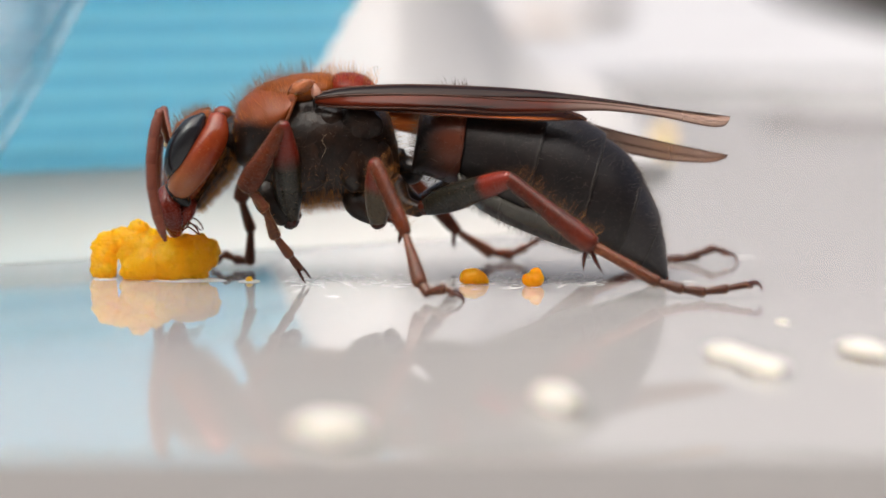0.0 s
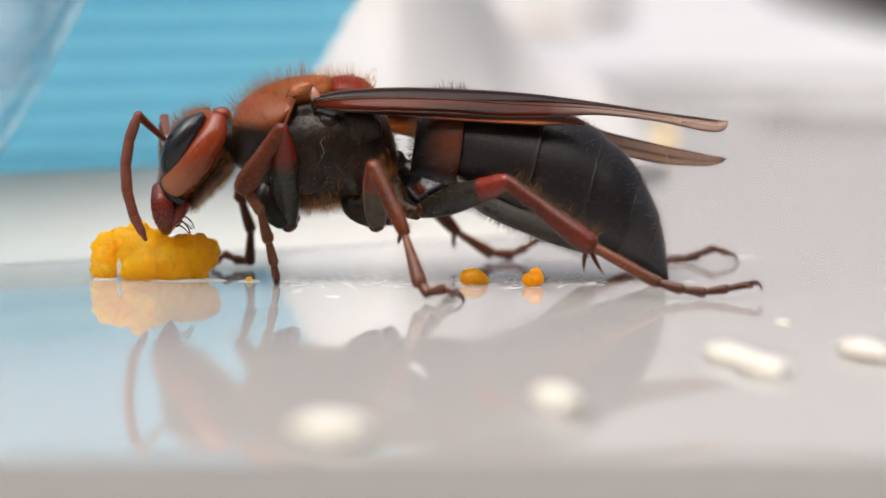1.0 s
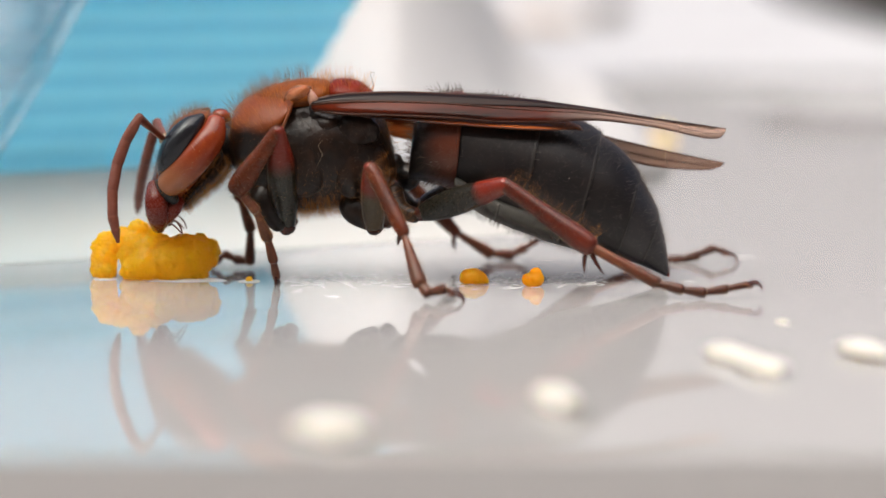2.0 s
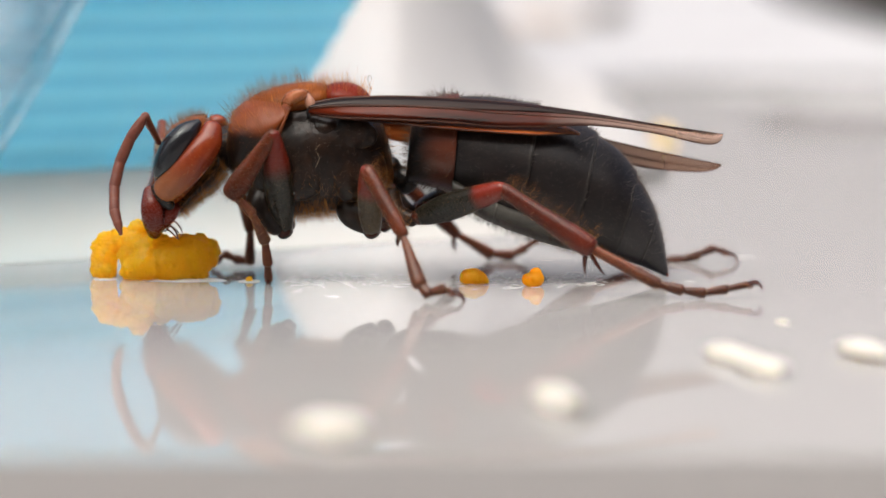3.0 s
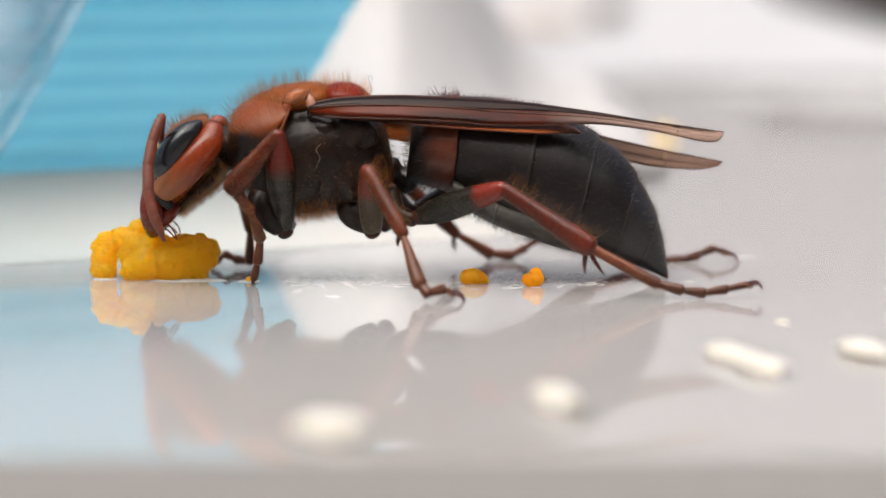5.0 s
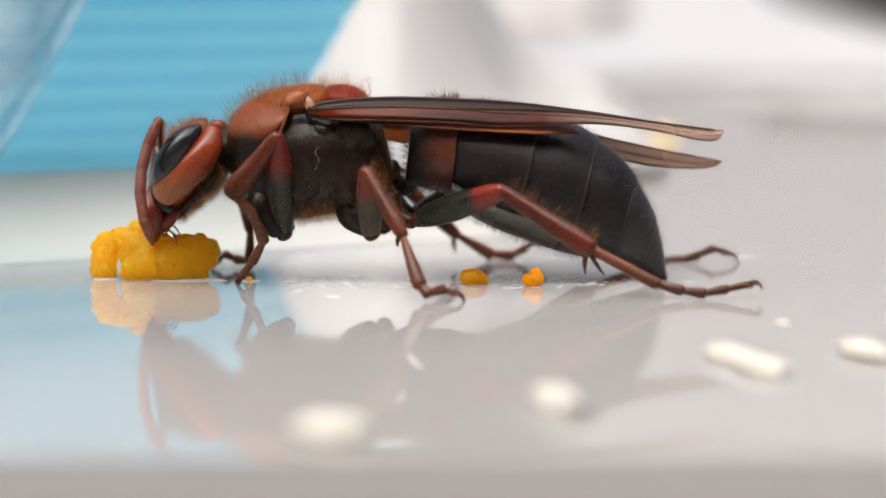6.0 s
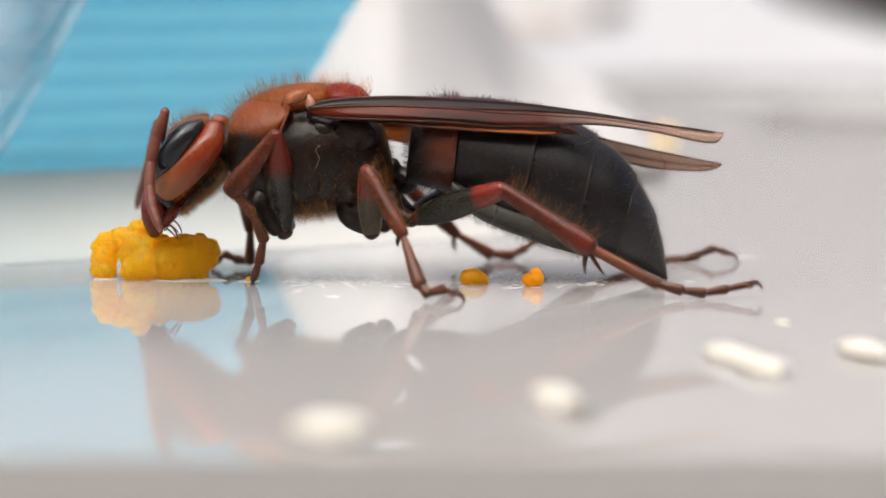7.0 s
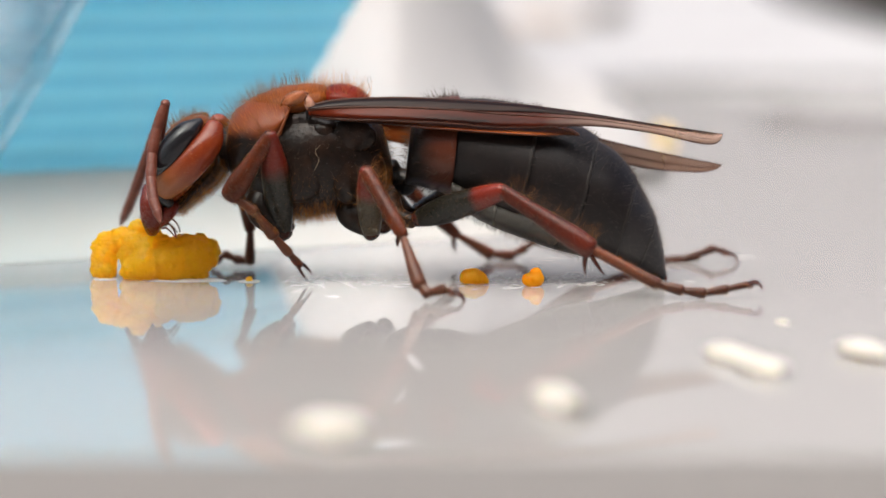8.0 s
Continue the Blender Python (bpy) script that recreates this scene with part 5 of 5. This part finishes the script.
FAR_ANTENNA += [
    (6.5, -16.99, 8.99, -17.56, 5.79, -17.78, 3.25),
    (6.8, -17.19, 8.99, -17.79, 5.96, -18.73, 3.25),
    (7, -17.19, 8.99, -17.96, 6.13, -18.93, 3.42),
    (7.5, -17.19, 8.99, -18.3, 5.96, -19.4, 3.08),
    (8, -17.26, 8.76, -18.47, 5.45, -19.78, 2.57),
]
# the front foot that taps: seconds, knee, ankle, tarsal joint, tip
TAPPING = [
    (0, -9.21, 9.15, -11.6, 5.55, -10.07, 3.51, -8.68, 1.29),
    (0.1, -9.28, 9.15, -11.6, 5.55, -10.03, 3.81, -8.98, 1.45),
    (0.2, -9.34, 9.15, -11.66, 5.59, -10.4, 3.42, -9.58, 0.45),
    (0.3, -9.37, 9.15, -11.66, 5.62, -10.53, 3.35, -9.88, 0.65),
    (0.4, -9.41, 9.15, -11.7, 5.62, -10.03, 3.48, -8.62, 1.45),
    (0.5, -9.41, 9.15, -11.73, 5.62, -10.03, 3.48, -8.75, 1.45),
    (0.6, -9.37, 9.12, -11.76, 5.59, -10.17, 3.18, -9.18, 0.79),
    (0.7, -9.37, 9.08, -11.79, 5.55, -10.33, 3.12, -9.41, 0.72),
    (0.8, -9.34, 9.05, -11.79, 5.52, -10.33, 3.32, -9.48, 0.45),
    (1, -9.34, 9.05, -11.79, 5.52, -10.4, 3.25, -9.81, 0.45),
]
TAPPING += [
    (1.3, -9.37, 9.05, -11.93, 5.62, -10.4, 3.25, -9.75, 0.55),
    (1.5, -9.41, 9.05, -11.99, 5.65, -10.46, 3.18, -9.95, 0.52),
    (1.6, -9.41, 9.05, -11.99, 5.65, -10.2, 3.35, -9.08, 1.29),
    (1.7, -9.44, 9.05, -11.99, 5.65, -10.4, 3.25, -9.75, 0.72),
    (2.2, -9.6, 8.92, -12.12, 5.62, -10.4, 3.12, -9.85, 0.52),
    (2.8, -9.8, 8.76, -12.25, 5.52, -10.43, 2.98, -10.08, 0.45),
    (3, -9.8, 8.76, -12.25, 5.52, -10.43, 2.79, -10.25, 0.45),
    (3.5, -9.77, 8.76, -12.19, 5.55, -10.4, 2.59, -10.64, 0.39),
    (3.8, -9.74, 8.76, -12.25, 5.62, -10.47, 2.59, -10.58, 0.45),
    (4, -9.6, 8.79, -12.32, 5.75, -10.86, 2.72, -10.74, 0.65),
]
TAPPING += [
    (4.1, -9.57, 8.82, -12.32, 5.82, -11.16, 2.72, -11.04, 0.45),
    (4.5, -9.54, 8.86, -12.35, 5.88, -11.09, 2.65, -11.07, 0.52),
    (4.7, -9.54, 8.82, -12.35, 5.79, -10.89, 3.08, -11.04, 0.45),
    (5.2, -9.54, 8.76, -12.35, 5.62, -10.73, 3.18, -11.07, 0.55),
    (5.8, -9.61, 8.66, -12.38, 5.46, -10.56, 3.18, -11.21, 0.65),
    (6, -9.61, 8.66, -12.39, 5.36, -10.66, 3.05, -11.8, 0.45),
    (6.5, -9.67, 8.76, -12.35, 5.49, -10.6, 3.05, -11.74, 0.39),
    (6.8, -9.67, 8.79, -12.32, 5.55, -10.66, 2.98, -11.44, 0.45),
    (7, -9.67, 8.82, -12.29, 5.62, -10.53, 2.92, -11.07, 0.45),
    (7.1, -9.74, 8.86, -12.29, 5.62, -10.53, 2.85, -11.07, 0.52),
]
TAPPING += [
    (7.2, -9.77, 8.89, -12.29, 5.62, -10.43, 3.32, -10.34, 1.29),
    (7.3, -9.8, 8.92, -12.29, 5.62, -10, 3.42, -8.65, 1.52),
    (7.4, -9.83, 8.95, -12.29, 5.59, -9.94, 3.35, -8.51, 1.79),
    (7.5, -9.86, 8.99, -12.29, 5.55, -10.4, 3.35, -9.25, 0.79),
    (7.6, -9.9, 8.99, -12.29, 5.52, -9.84, 3.35, -8.68, 1.52),
    (7.8, -9.96, 8.99, -12.32, 5.46, -10.27, 3.32, -9.61, 1.05),
    (8, -10, 8.95, -12.32, 5.42, -10, 3.12, -8.68, 1.45),
]


def motions():
    times = [round(0.1 * i, 1) for i in range(81)]
    slow = [round(0.25 * i, 2) for i in range(33)]
    up = Vector((0, 1, 0))

    def body(t):
        x, z = lerp_rows(BODY, t)
        return Vector((x, 0, z))

    def head_at(t):
        a, x, z = lerp_rows(HEAD, t)
        return Vector((x, 0, z)), Matrix.Rotation(radians(a), 4, "Y").to_quaternion()

    walk(hornet, [(t, placed(PIV[hornet] + body(t))) for t in slow])
    off = PIV[hornet]
    walk(head, [(t, placed(PIV[head] - off + head_at(t)[0], head_at(t)[1])) for t in slow])
    walk(abdomen, [(t, placed(PIV[abdomen] - off, Matrix.Rotation(radians(lerp_rows(TAIL, t)[0]), 4, "Y").to_quaternion())) for t in times])
    for ob, i in ((wing, 0), (wing_far, 1)):
        walk(ob, [(t, placed(PIV[ob] - off, Matrix.Rotation(radians(-lerp_rows(WINGS, t)[i]), 4, "Y").to_quaternion())) for t in slow])

    # standing legs: the foot stays, the ankle gives a little, the knee follows
    for key, give in (("front_far", 0.2), ("middle_near", 0.3), ("middle_far", 0.3), ("hind_near", 0.3), ("hind_far", 0.2)):
        lg = legs[key]
        hip, knee, ankle, tip = lg["rest"]
        l1, l2, l3 = (knee - hip).length, (ankle - knee).length, (ankle - tip).length
        rows = {"femur": [], "tibia": [], "tarsus": []}
        for t in slow:
            d = body(t)
            h = hip + d
            a = tip + (ankle + d * give - tip).normalized() * l3
            ax = a - h
            dist = min(ax.length, (l1 + l2) * 0.999)
            u = ax.normalized()
            x = (l1 * l1 - l2 * l2 + dist * dist) / (2 * dist)
            side = (knee - hip) - u * (knee - hip).dot(u)
            k = h + u * x + side.normalized() * math.sqrt(max(l1 * l1 - x * x, 0))
            for nm, at, r0, r1 in (("femur", h, knee - hip, k - h), ("tibia", k, ankle - knee, a - k), ("tarsus", a, tip - ankle, tip - a)):
                rows[nm].append((t, placed(at - d - off, towards(r0, r1))))
        for nm in rows:
            walk(lg[nm], rows[nm])

    # the tapping front leg
    lg = legs["front_near"]
    hip, knee, ankle, joint, tip = lg["rest"]
    rows = {"femur": [], "tibia": [], "tarsus": [], "toe": []}
    for t in times:
        d = body(t)
        v = lerp_rows(TAPPING, t)
        pk, pa, pj, pt = (Vector((v[i], yy, v[i + 1])) for i, yy in ((0, -3.0), (2, -2.8), (4, -2.2), (6, -1.0)))
        chain = [("femur", hip, knee, hip + d, pk), ("tibia", knee, ankle, pk, pa), ("tarsus", ankle, joint, pa, pj), ("toe", joint, tip, pj, pt)]
        at = hip + d
        for nm, r0, r1, n0, n1 in chain:
            q = towards(r1 - r0, n1 - at)
            rows[nm].append((t, placed(at - d - off, q)))
            at = at + q @ (r1 - r0)
    for nm in rows:
        walk(lg[nm], rows[nm])

    # the antennae: each length follows a curve from elbow over middle to tip
    for pieces, keys, near in ((antennae[0], NEAR_ANTENNA, -1), (antennae[1], FAR_ANTENNA, 1)):
        rows = [[] for _ in pieces]
        for t in times:
            d = body(t)
            hs, hq = head_at(t)
            hpos = PIV[head] + d + hs
            inv = hq.inverted()
            v = lerp_rows(keys, t)
            e, m2, tp = (Vector((v[i], 0, v[i + 1])) for i in (0, 2, 4))
            at = hpos + hq @ (PIV[pieces[0]] - PIV[head])
            curve = [2 * (1 - s) * s * (2 * m2 - (e + tp) / 2) + (1 - s) ** 2 * e + s * s * tp for s in (0, 0.2, 0.4, 0.6, 0.8, 1.0)]
            flat = [at] + curve
            for i, ob in enumerate(pieces):
                ln = SCAPE if i == 0 else SEG
                step = flat[i + 1] - flat[i]
                step.y = 0
                if i == 0:
                    step = curve[0] - at
                    step.y = 0
                w = min(step.length, ln * 0.999)
                now = step.normalized() * w + Vector((0, near * math.sqrt(ln * ln - w * w), 0))
                rest = LEANING if i == 0 else Vector((0, 0, -1))
                rows[i].append((t, Matrix.Translation((inv @ (at - hpos)) * MM) @ (inv @ towards(rest, now)).to_matrix().to_4x4()))
                at = at + now
        for ob, rr in zip(pieces, rows):
            walk(ob, rr)


motions()
